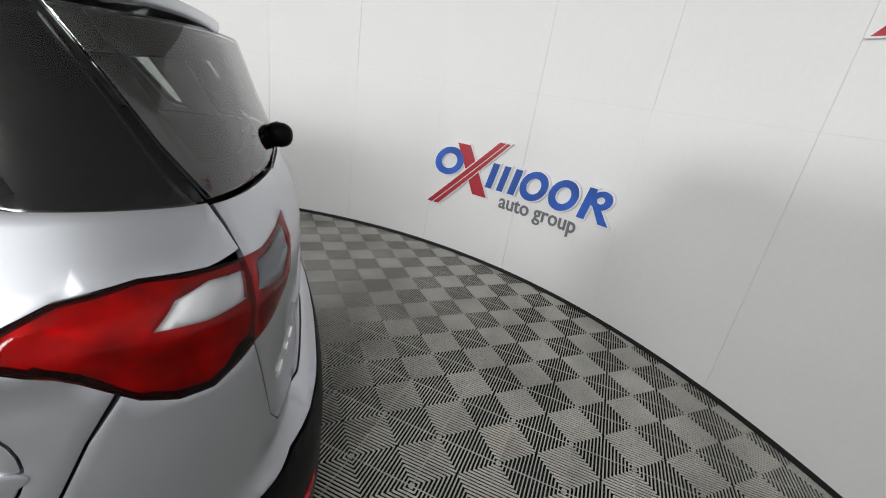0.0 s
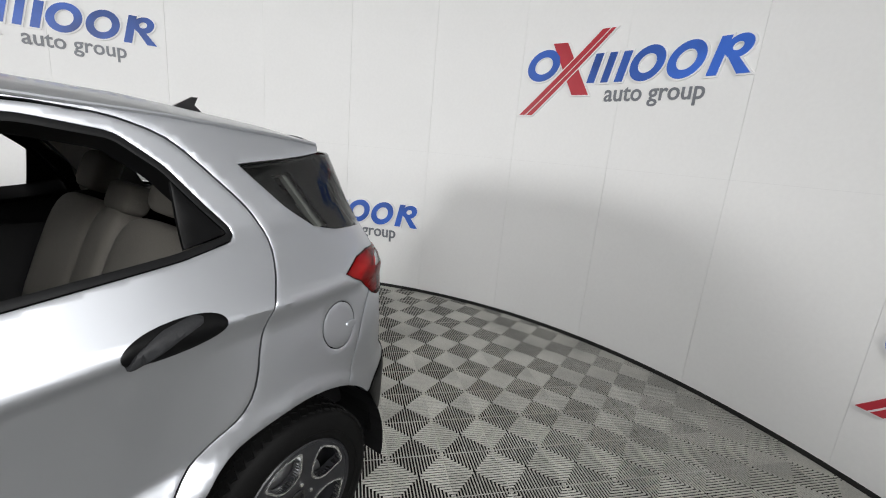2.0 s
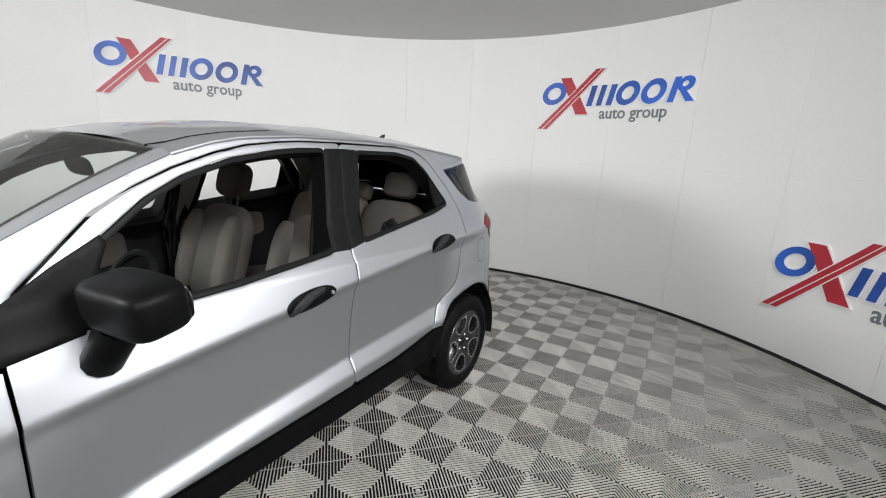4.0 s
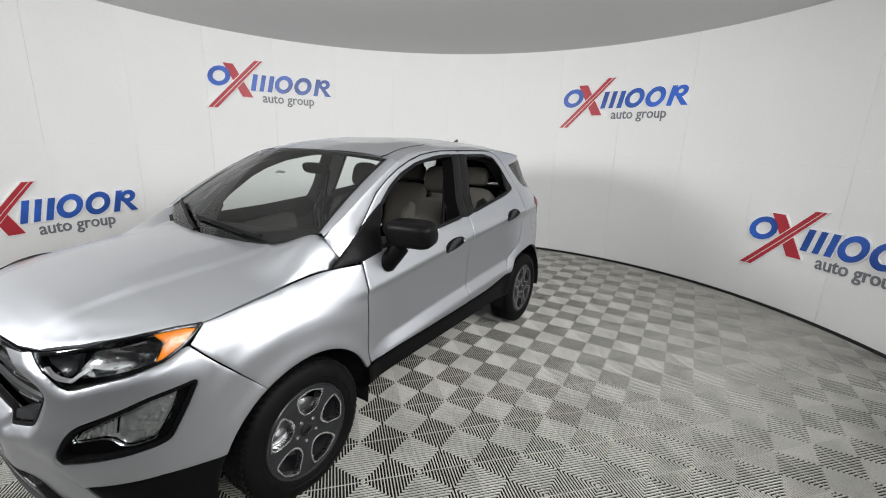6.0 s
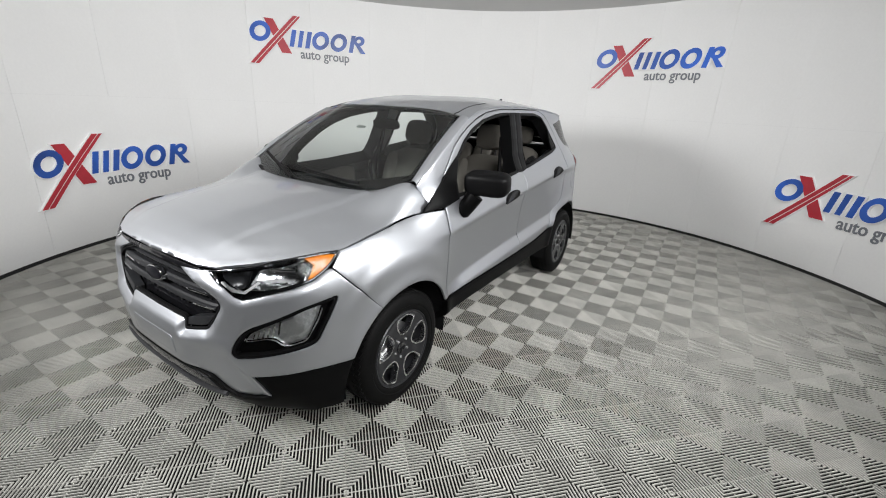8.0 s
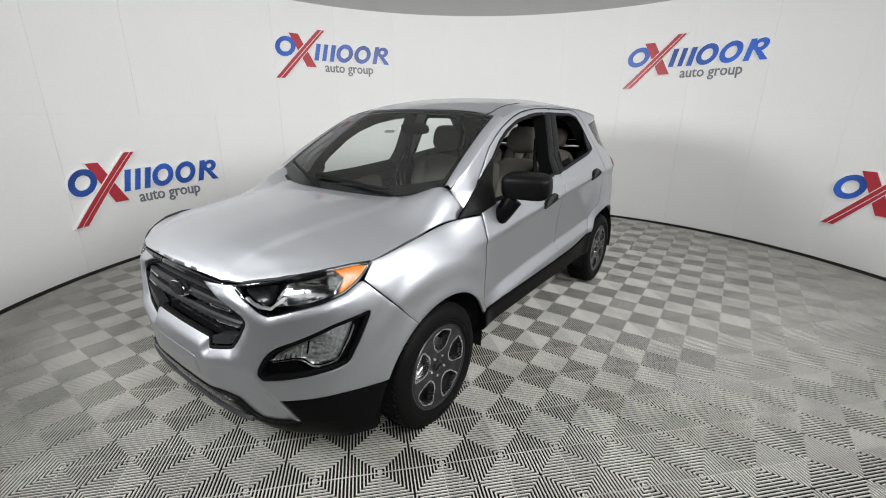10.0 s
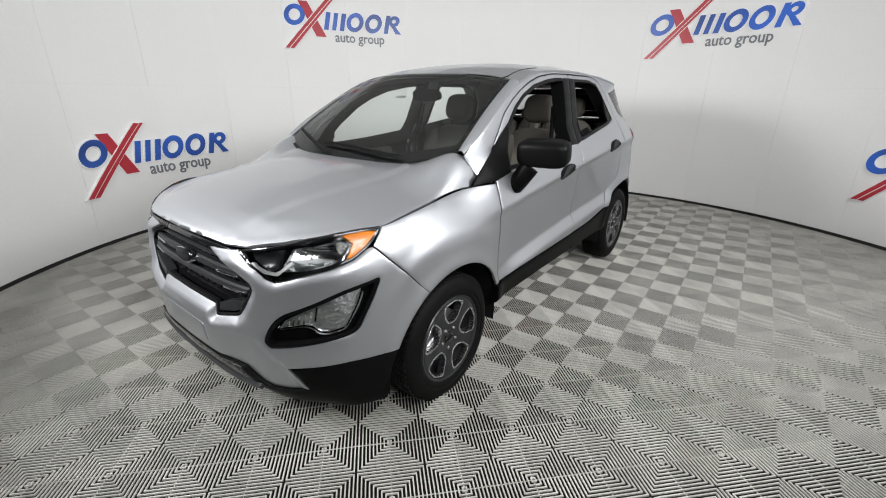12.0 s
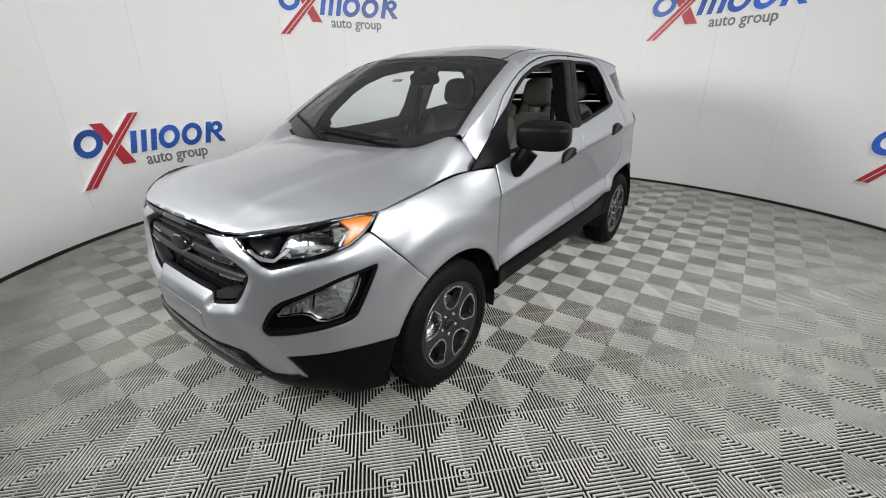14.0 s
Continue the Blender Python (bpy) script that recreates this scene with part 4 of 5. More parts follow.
# headlights
for side in (1, -1):
    hl = HEADLIGHT
    lamp = sheet("headlight", shift(hl, -0.002), deeper(0.070), GLOSSBLACK, car, step=0.03, gap=0, depth=0, sides=(side,), label="clear headlight with amber corner and chrome reflectors")[0]
    sheet("housing_rim", shift(hl, -0.001), deeper(0.009), GLOSSBLACK, lamp, holes=[shift(hl, 0.010)], step=0.02, gap=0, lip=0.002, depth=0.061, sides=(side,), label="black headlight rim")
    sheet("lens", shift(hl, 0.001), deeper(0.005), LENS, lamp, step=0.03, gap=0, lip=0.004, depth=0, sides=(side,), label="clear headlight lens")
    amber = xz((1.662, 0.976), (1.683, 0.958), (1.735, 0.922), (1.806, 0.890), (1.766, 0.948), (1.784, 0.976), (1.72, 0.985))
    sheet("side_reflector", amber, deeper(0.012), AMBER, lamp, step=0.02, gap=0, depth=0.03, sides=(side,), label="amber corner reflector")
    cells = ((yz((0.600, 0.846), (0.690, 0.860)) + xz((1.815, 0.888), (1.775, 0.945), (1.800, 0.968), (1.86, 0.960)) + yz((0.615, 0.936),), LAMPCELL, 0.020, 0.050), (yz((0.480, 0.888), (0.555, 0.848), (0.585, 0.850), (0.597, 0.934), (0.470, 0.914)), BAR, 0.022, 0.030))
    for loop, mat, depth, hollow in cells:
        c = np.array(loop).mean(0)
        rr = np.abs(np.array(loop) - c).max(0)
        sheet("reflector_bowl", rounded(loop, 0.012), deeper(depth), mat, lamp, step=0.012, gap=0.001, lip=0.003, depth=0.02, sides=(side,), bulge=lambda v: -hollow * np.clip(1 - (((v - c) / rr) ** 2).sum(1), 0, 1), label="moulded lamp reflector")
    # light blade: along the foot of the inner cell, then up between the cells
    blade = yz((0.490, 0.874), (0.552, 0.842), (0.600, 0.838), (0.642, 0.886), (0.634, 0.892), (0.594, 0.848), (0.556, 0.851), (0.496, 0.881))
    sheet("light_blade", blade, deeper(0.010), SIGN_WHITE, lamp, step=0.015, gap=0, lip=0, depth=0.014, sides=(side,), label="thin white light blade")
    fin = yz((0.440, 0.902), (0.468, 0.884), (0.474, 0.890), (0.448, 0.908))
    sheet("light_fin", fin, deeper(0.012), CHROME, lamp, step=0.015, gap=0, lip=0, depth=0.012, sides=(side,), label="short chrome fin")

    # fog lamp in its black bezel
    pocket = sheet("fog_lamp", shift(FOG, -0.003), deeper(0.046), CLAD, car, step=0.03, gap=0, depth=0, sides=(side,), label="fog and indicator lamp in a black bezel")[0]
    sheet("bezel", shift(rounded(FOG, 0.03), 0.0), deeper(0.004), CLAD, pocket, holes=[shift(rounded(FOG, 0.03), 0.016)], step=0.02, gap=0, depth=0.03, sides=(side,), label="black plastic bezel")
    unit = yz((0.595, 0.630), (0.613, 0.658)) + xz((1.946, 0.694), (1.882, 0.730), (1.842, 0.756), (1.770, 0.768), (1.792, 0.706), (1.839, 0.624), (1.889, 0.610), (1.915, 0.612), (1.932, 0.638), (1.954, 0.644))
    sheet("lamp_back", unit, deeper(0.026), REFLECT, pocket, step=0.02, gap=0, depth=0, sides=(side,), bulge=lambda v: -0.014 * np.clip(1 - (((v - np.array(unit[5])) / (0.13, 0.12)) ** 2).sum(1), 0, 1), label="faceted chrome reflector")
    sheet("lamp_glass", shift(rounded(unit, 0.015), -0.003), deeper(0.008), LENS, pocket, step=0.03, gap=0, depth=0.018, sides=(side,), label="clear lamp glass")
    for k in range(6):
        y = 0.622 + 0.0165 * k
        z0, z1 = 0.640 + 0.003 * k, 0.660 + 0.010 * k
        loop = yz((y, z0), (y + 0.006, z0), (y + 0.012, z1), (y + 0.006, z1))
        sheet("indicator_rib", loop, deeper(0.014), CHROME, pocket, step=0.02, gap=0, lip=0, depth=0.01, sides=(side,))

# ---- rear: bumper, tailgate, lamps ----
TAIL = xz((-1.455, 1.117), (-1.54, 1.156), (-1.62, 1.168), (-1.70, 1.163)) + tz((0.60, 1.153), (0.50, 1.158), (0.42, 1.166), (0.45, 1.12), (0.56, 1.060), (0.64, 1.030), (0.697, 1.016)) + xz((-1.704, 0.981), (-1.66, 0.985), (-1.618, 1.005), (-1.54, 1.070), (-1.49, 1.095))
gate = tz((0.0, 1.232), (0.30, 1.235)) + xz((-1.79, 1.238), (-1.699, 1.245), (-1.719, 1.212)) + tz((0.65, 1.165), (0.68, 1.11), (0.69, 1.01), (0.67, 0.92), (0.64, 0.80), (0.60, 0.748), (0.40, 0.715), (0.0, 0.71))
END = ARC[-1]


def rear_signed(a, z):
    """Arc length from the tail's middle; below 0 is the far half."""
    q = body(END - np.abs(a), z)
    q[:, 1] *= np.where(np.asarray(a) < 0, -1, 1)
    return q


def from_tail(loop):
    return [(END - a, z) for a, z in loop]


def rear_both(loop):
    half = from_tail(loop)
    return half + [(-a, z) for a, z in half[::-1] if abs(a) > 1e-6]


def rear_deeper(d):
    def f(a, z):
        n = body_normal(END - np.abs(a), z)
        n[:, 1] *= np.where(np.asarray(a) < 0, -1, 1)
        return rear_signed(a, z) - n * d
    return f


GATEGLASS = tz((0.0, 1.515), (0.30, 1.515), (0.47, 1.513)) + xz((-1.510, 1.508), (-1.573, 1.425), (-1.633, 1.335), (-1.699, 1.252), (-1.79, 1.250)) + tz((0.30, 1.240), (0.0, 1.237))
tailgate = sheet("tailgate", rear_both(gate), rear_signed, PAINT, car, step=0.03, gap=0.0015, sides=(1,), label="silver tailgate with a dark rear window")[0]
sheet("rear_window", rear_both(GATEGLASS), rear_signed, GATEPANE, tailgate, step=0.04, gap=0.001, depth=0.008, lift=-0.001, sides=(1,), label="tinted rear window")
inner = shift(rear_both(GATEGLASS), 0.055)
sheet("window_border", rear_both(GATEGLASS), rear_deeper(0.012), GLOSSBLACK, tailgate, holes=[rounded(inner, 0.08)], step=0.04, gap=0.001, depth=0, sides=(1,), label="black printed window border")
strip = rear_both(tz((0.0, 0.95), (0.45, 0.955), (0.47, 0.90), (0.0, 0.89)))
sheet("gate_trim", strip, rear_signed, PAINT, tailgate, step=0.03, gap=0, lift=0.010, depth=0.014, sides=(1,), label="silver handle strip")
for k, w in enumerate((0.05, 0.035, 0.05, 0.03, 0.04)):
    y = 0.28 + 0.068 * k
    loop = from_tail(tz((y, 0.868), (y + w, 0.868), (y + w, 0.848), (y, 0.848)))
    sheet("chrome_badge", loop, rear_signed, CHROME, tailgate, step=0.03, gap=0, lip=0.001, lift=0.004, depth=0.006, sides=(1,), label="raised chrome badge bar")
# wiper stub on the rear window
bm = bmesh.new()
hubp = Vector(rear_signed(np.array([0.0]), np.array([1.268]))[0])
blob(bm, 0.040, 0.034, 0.036, Matrix.Translation(hubp + Vector((-0.018, 0, 0.004))), 2.4, 18, 10)
tube(bm, [hubp + Vector((-0.035, 0, 0.01)), hubp + Vector((-0.03, -0.06, 0.012)), hubp + Vector((-0.012, -0.14, 0.018))], [0.012, 0.010, 0.008], 8)
part("rear_wiper", bm, CLAD, tailgate, "black rear wiper and its cap")

for side in (1, -1):
    shell = sheet("tail_lamp", shift(TAIL, -0.001), lambda a, z: body(a, z) - body_normal(a, z) * 0.013, REDIN, car, step=0.018, gap=0, lip=0, depth=0, sides=(side,), bulge=lambda v: 0.006 * np.sin(v[:, 0] * 46) * np.sin(v[:, 1] * 60 + 1), label="red tail lamp with a clear reversing section")[0]
    white = xz((-1.640, 1.105), (-1.662, 1.138), (-1.70, 1.150)) + tz((0.672, 1.146), (0.698, 1.106)) + xz((-1.70, 1.100),)
    white2 = tz((0.640, 1.143), (0.56, 1.147), (0.465, 1.150), (0.50, 1.108), (0.58, 1.090), (0.672, 1.106))
    sheet("red_lens", shift(TAIL, -0.0035), body, REDLENS, shell, holes=[white, white2], step=0.02, gap=0.0006, lip=0.004, drop=0.002, depth=0.004, lift=0.003, sides=(side,), label="glossy red lens")
    for w in (white, white2):
        sheet("reverse_lens", w, body, LENS, shell, step=0.02, gap=0, lip=0.003, depth=0.02, lift=0.002, sides=(side,), label="clear reversing lamp lens")
        sheet("reverse_reflector", w, lambda a, z: body(a, z) - body_normal(a, z) * 0.005, SIGN_WHITE, shell, step=0.02, gap=0, lip=0, depth=0, sides=(side,), label="white reversing lamp reflector")
    sheet("lamp_seal", shift(TAIL, -0.0015), body, CLAD, shell, holes=[shift(TAIL, 0.0015)], step=0.02, gap=0, lip=0, drop=0, depth=0.03, lift=-0.002, sides=(side,), label="dark lamp seal")

rb = tz((0.0, 0.709), (0.40, 0.714), (0.60, 0.747), (0.64, 0.80), (0.67, 0.92), (0.69, 1.010)) + xz((-1.704, 0.979), (-1.66, 0.983), (-1.618, 1.003), (-1.598, 1.019), (-1.558, 0.955), (-1.526, 0.885)) + xz(*ARCH_R_TAIL[:4]) + xz((-1.63, 0.618), (-1.70, 0.648), (-1.76, 0.672)) + tz((0.63, 0.690), (0.40, 0.67), (0.0, 0.66))
sheet("rear_bumper", rear_both(rb), rear_signed, PAINT, car, step=0.025, gap=0.0015, depth=0.03, sides=(1,), label="silver rear bumper")
rs = tz((0.0, 0.657), (0.40, 0.667), (0.63, 0.687)) + xz((-1.76, 0.669), (-1.70, 0.645), (-1.63, 0.615), (-1.585, 0.60)) + xz(*ARCH_R_TAIL[4:8]) + xz((-1.68, 0.34), (-1.70, 0.30)) + tz((0.60, 0.27), (0.0, 0.26))
rskirt = sheet("rear_skirt", rear_both(rs), rear_signed, CLAD, car, step=0.03, gap=0.001, depth=0.03, lift=0.004, sides=(1,), label="black plastic lower rear bumper")[0]
for side in (1, -1):
    loop = [(side * a, z) for a, z in from_tail(tz((0.665, 0.53), (0.56, 0.525), (0.57, 0.49), (0.655, 0.49)))]
    sheet("rear_reflector", loop, rear_signed, REDIN, rskirt, step=0.03, gap=0, lip=0.003, lift=0.008, depth=0.01, sides=(1,), label="red reflector in the rear bumper")

# roof spoiler
bm = bmesh.new()
def spoiler(i, j):
    v = 2 * i - 1
    edge = roof_xy(i, 1.0)
    back = 0.065 * (1 - 0.80 * abs(v) ** 4)
    lip = [(0, 0.004), (-0.5, -0.003), (-1.0, -0.014), (-1.02, -0.030), (-0.95, -0.042), (-0.3, -0.050), (0.35, -0.055)]
    k = min(5, int(j * 6))
    f = j * 6 - k
    ox = lip[k][0] + (lip[k + 1][0] - lip[k][0]) * f
    oz = lip[k][1] + (lip[k + 1][1] - lip[k][1]) * f
    return Vector((edge.x + ox * back, edge.y * (1.0 - 0.01 * j), edge.z + oz * (1 - 0.35 * abs(v) ** 2)))
rows = grid_sheet(bm, spoiler, 30, 12)
for c in (0, -1):
    bm.faces.new([r[c] for r in rows])
part("roof_spoiler", bm, PAINT, car, "silver roof spoiler over the rear window")
# shark-fin aerial
bm = bmesh.new()
base = roof_xy(0.5, (0.41 + 1.27) / 1.91)
prof = [(0.085, 0.0), (0.02, 0.024), (-0.050, 0.066), (-0.076, 0.068), (-0.060, 0.036), (-0.095, 0.0)]
ringl = [bm.verts.new((base.x + x, 0.013 * (1 - z / 0.09), base.z + z)) for x, z in prof]
ringr = [bm.verts.new((base.x + x, -0.013 * (1 - z / 0.09), base.z + z)) for x, z in prof]
bm.faces.new(ringl)
bm.faces.new(ringr[::-1])
for k in range(len(prof)):
    bm.faces.new((ringl[k], ringl[(k + 1) % 6], ringr[(k + 1) % 6], ringr[k]))
part("aerial", bm, GLOSSBLACK, car, "black shark-fin aerial", smooth=False)


# ---- wall signs ----
def letter_mesh(text):
    """Raised lettering in the built-in font, one unit high."""
    words = bpy.data.curves.new("letter", "FONT")
    words.body, words.extrude, words.resolution_u, words.offset = text, 0.004, 3, 0.012
    carrier = new("letter", words)
    bpy.context.view_layer.update()
    me = bpy.data.meshes.new_from_object(carrier.evaluated_get(bpy.context.evaluated_depsgraph_get()))
    bpy.data.objects.remove(carrier)
    me.materials.clear()
    me.materials.append(SIGN_GREY)
    return me


def right_edge(text):
    return max(v.co.x for v in letter_mesh(text).vertices)


LETTERS = {c: letter_mesh(c) for c in "autogrp"}
WORD_STEPS = [right_edge("auto group"[:k + 1]) - right_edge(c) if c != " " else 0 for k, c in enumerate("auto group")]
WORD_FIT = 0.70 / right_edge("auto group")


def sign(start, z0, tall=True):
    """A dealer sign: plain rings, bars and blocks standing off the wall; start is the angle of its left foot."""
    root = tagged(new("wall_sign"), "raised dealer sign of blue shapes, a red cross and grey words", "wall sign", group="signs round the booth wall")
    root.location = at_wall(start - 12, z0)
    inv = Matrix.Translation(-root.location)

    def put(name, loops, mat, d0, d1, label):
        v, f, rings = fill(loops[0], loops[1:], 0.05, 0.0, 0.0)
        verts = [inv @ at_wall(start - math.degrees(1.055 * s / RADIUS), z0 + 1.03 * z, d1) for s, z in v]
        faces = [list(map(int, t)) for t in f]
        for l in rings:
            k = len(verts)
            verts += [inv @ at_wall(start - math.degrees(1.055 * v[j][0] / RADIUS), z0 + 1.03 * v[j][1], d0) for j in l]
            n = len(l)
            faces += [[l[j], l[(j + 1) % n], k + (j + 1) % n, k + j] for j in range(n)]
        me = bpy.data.meshes.new(name)
        me.from_pydata([tuple(p) for p in verts], [], faces)
        bm = bmesh.new()
        bm.from_mesh(me)
        bmesh.ops.recalc_face_normals(bm, faces=bm.faces)
        bm.to_mesh(me)
        bm.free()
        me.materials.append(mat)
        ob = new(name, me)
        ob.parent = root
        tagged(ob, label)

    def ring(cx, cz, rx, rz, n=36, grow=0.0, slant=0.22):
        return [(cx + (rx + grow) * math.cos(t) + slant * (rz + grow) * math.sin(t), cz + (rz + grow) * math.sin(t)) for t in np.linspace(0, 2 * math.pi, n, endpoint=False)]

    def slanted(s0, s1, z, h, grow=0.0, k=0.22):
        a, b, c, d = s0 - grow, s1 + grow, z - grow, z + h + grow
        return [(a - k * grow, c), (b - k * grow, c), (b + k * (h + grow), d), (a + k * (h + grow), d)]

    def band(p, q, w0, w1, grow=0.0):
        p, q = np.array(p), np.array(q)
        d = (q - p) / np.linalg.norm(q - p)
        return [tuple(p - d * grow + np.array((-w0 / 2 - grow, 0))), tuple(p - d * grow + np.array((w0 / 2 + grow, 0))), tuple(q + d * grow + np.array((w1 / 2 + grow, 0))), tuple(q + d * grow + np.array((-w1 / 2 - grow, 0)))]

    base, h = 0.255, 0.235
    shapes = []
    shapes.append(("blue_ring", lambda g: [ring(0.165, 0.40, 0.135, 0.125, grow=g), ring(0.165, 0.40, 0.075 - g * 0.6, 0.068 - g * 0.6)], SIGN_BLUE, "blue ring"))
    for s0, s1 in ((0.545, 0.605), (0.655, 0.71), (0.76, 0.82)):
        shapes.append(("blue_bar", lambda g, s0=s0, s1=s1: [slanted(s0, s1, base, h * 0.92, g)], SIGN_BLUE, "slanted blue bar"))
    for c in (0.985, 1.245):
        shapes.append(("blue_ring", lambda g, c=c: [ring(c, base + 0.118, 0.118, 0.122, grow=g), ring(c, base + 0.118, 0.062 - g * 0.6, 0.066 - g * 0.6)], SIGN_BLUE, "blue ring"))
    shapes.append(("blue_bar", lambda g: [slanted(1.385, 1.445, base, h, g)], SIGN_BLUE, "slanted blue bar"))
    shapes.append(("blue_block", lambda g: [ring(1.545, base + 0.165, 0.078, 0.07, grow=g), ring(1.54, base + 0.165, 0.03 - g * 0.6, 0.026 - g * 0.6)], SIGN_BLUE, "blue ring"))
    shapes.append(("blue_bar", lambda g: [band((1.60, base), (1.52, base + 0.11), 0.075, 0.06, g)], SIGN_BLUE, "slanted blue bar"))
    shapes.append(("red_bar", lambda g: [band((0.505, 0.165), (0.285, 0.57), 0.135, 0.12, g)], SIGN_RED, "broad red bar"))
    for name, f, mat, label in shapes:
        put("backing", f(0.011), SIGN_WHITE, 0.001, 0.020, "white raised backing")
        put(name, f(0.0), mat, 0.0195, 0.026, label)
    # the long red stroke with its white split
    put("backing", [band((0.055, 0.0), (0.665, 0.645), 0.115, 0.10, 0.011)], SIGN_WHITE, 0.001, 0.027, "white raised backing")
    put("red_bar", [band((0.025, 0.0), (0.645, 0.645), 0.050, 0.055)], SIGN_RED, 0.0265, 0.033, "long red stroke")
    put("red_bar", [band((0.088, 0.0), (0.700, 0.645), 0.050, 0.030)], SIGN_RED, 0.0265, 0.033, "long red stroke")
    # small grey words under the shapes, one part a letter
    placed = []
    for letter, advance in zip("auto group", WORD_STEPS):
        if letter != " ":
            placed.append((letter, advance))
    for letter, left in placed:
        me = LETTERS[letter].copy()
        for v in me.vertices:
            v.co = inv @ at_wall(start - math.degrees(1.055 * (0.695 + (left + v.co.x) * WORD_FIT) / RADIUS), z0 + 1.03 * (0.118 + v.co.y * WORD_FIT * 1.12), 0.008 if v.co.z > 0 else 0.0)
        ob = new("small_letter", me)
        ob.parent = root
    return root


for start, z0 in ((-60.6, 0.492), (-99.5, 2.033), (-138.3, 0.450), (-177.4, 1.935), (144.1, 0.440)):
    sign(start, z0)


# ---- wheels ----
def wheel_parts():
    root = new("wheel")
    root.parent = car
    bm = bmesh.new()
    lathe(bm, [(0.214, -0.095), (0.238, -0.104), (0.275, -0.106), (0.305, -0.096), (0.320, -0.078), (0.3255, -0.05), (0.3265, 0.0), (0.3255, 0.05), (0.320, 0.078), (0.305, 0.096), (0.275, 0.106), (0.256, 0.107), (0.252, 0.103), (0.240, 0.104), (0.226, 0.098), (0.216, 0.090)], 72)
    part("tyre", bm, RUBBER, root, "black road tyre")
    bm = bmesh.new()
    for row, y0 in enumerate((-0.085, -0.047, 0.018, 0.052)):
        for k in range(60):
            t = 2 * math.pi * (k + 0.5 * (row % 2)) / 60
            m = Matrix.Rotation(-t, 4, "Y") @ Matrix.Translation((0.3245 if abs(y0 + 0.015) < 0.05 else 0.3205, y0 + 0.015, 0)) @ Matrix.Rotation(radians(25 if row < 2 else -25), 4, "X")
            add_box(bm, -0.004, 0.005, -0.014, 0.014, -0.011, 0.011, matrix=m)
    tagged(part("tread", bm, RUBBER, root, smooth=False), kind="stuff")
    # rim barrel
    bm = bmesh.new()
    lathe(bm, [(0.216, -0.09), (0.206, -0.085), (0.198, 0.0), (0.203, 0.07), (0.214, 0.088), (0.223, 0.095), (0.219, 0.100), (0.211, 0.096), (0.206, 0.082)], 60)
    part("rim", bm, RIMGREY, root, "dark grey alloy rim")
    # face disc with five openings
    out = [(0.210 * math.cos(t), 0.210 * math.sin(t)) for t in np.linspace(0, 2 * math.pi, 72, endpoint=False)]
    holes = []
    for k in range(5):
        c = math.pi / 2 + 2 * math.pi * k / 5 + 0.32
        loop = [(0.088, -0.20), (0.122, -0.40), (0.192, -0.385), (0.199, 0.0), (0.192, 0.385), (0.122, 0.40), (0.088, 0.20)]
        holes.append(rounded([(r * math.cos(c + a), r * math.sin(c + a)) for r, a in loop], 0.016, 3))

    def face(u, v):
        r = np.hypot(u, v)
        return np.column_stack([u, 0.090 - 0.012 * np.exp(-(r / 0.08) ** 4) + 0.006 * ease(r, 0.15, 0.205), v])
    sheet("spoke_face", out, face, RIMGREY, root, holes=holes, step=0.014, gap=0, lip=0.004, drop=0.002, depth=0.035, sides=(1,), label="dark grey five-spoke wheel face")
    for h in holes:
        sheet("machined_edge", shift(h, -0.0075), face, MACHINED, root, holes=[h], step=0.02, gap=0, lip=0.0, drop=0.0, depth=0.030, lift=0.0016, sides=(1,), label="bright machined edge of a wheel opening")
    bm = bmesh.new()
    lathe(bm, [(0.001, 0.088), (0.024, 0.087), (0.032, 0.082), (0.033, 0.062)], 28)
    part("hub_cap", bm, GLOSSBLACK, root, "black hub cap with a plain dark blue oval")
    bm = bmesh.new()
    lathe(bm, [(0.001, 0.0895), (0.022, 0.0885)], 24, Matrix.Diagonal((1, 1, 0.45, 1)))
    part("hub_badge", bm, BADGE, root, "plain dark blue oval badge")
    for k in range(5):
        t = math.pi / 2 + 2 * math.pi * k / 5 + 0.32 + math.pi / 5
        bm = bmesh.new()
        lathe(bm, [(0.001, 0.088), (0.0065, 0.087), (0.0090, 0.083), (0.0095, 0.060)], 8, Matrix.Translation((0.054 * math.cos(t), 0, 0.054 * math.sin(t))))
        part("wheel_nut", bm, CHROME, root, "chrome wheel nut")
    bm = bmesh.new()
    lathe(bm, [(0.03, 0.035), (0.135, 0.035), (0.135, 0.015), (0.03, 0.015)], 48)
    part("brake_disc", bm, BRAKE, root, "grey steel brake disc")
    bm = bmesh.new()
    add_box(bm, 0.07, 0.16, -0.005, 0.058, -0.055, 0.055, 0.012)
    part("brake_caliper", bm, BRAKE, root, "cast brake caliper")
    return root


wheel = wheel_parts()
wheel.matrix_basis = pose(1.263, 0.752, HUB + 0.006, 0, 12, 0)
copy_thing(wheel, pose(-1.26, 0.752, HUB + 0.006, 0, 40, 0))
copy_thing(wheel, pose(1.263, -0.752, HUB + 0.006, 0, -12, 180))
copy_thing(wheel, pose(-1.26, -0.752, HUB + 0.006, 0, 25, 180))
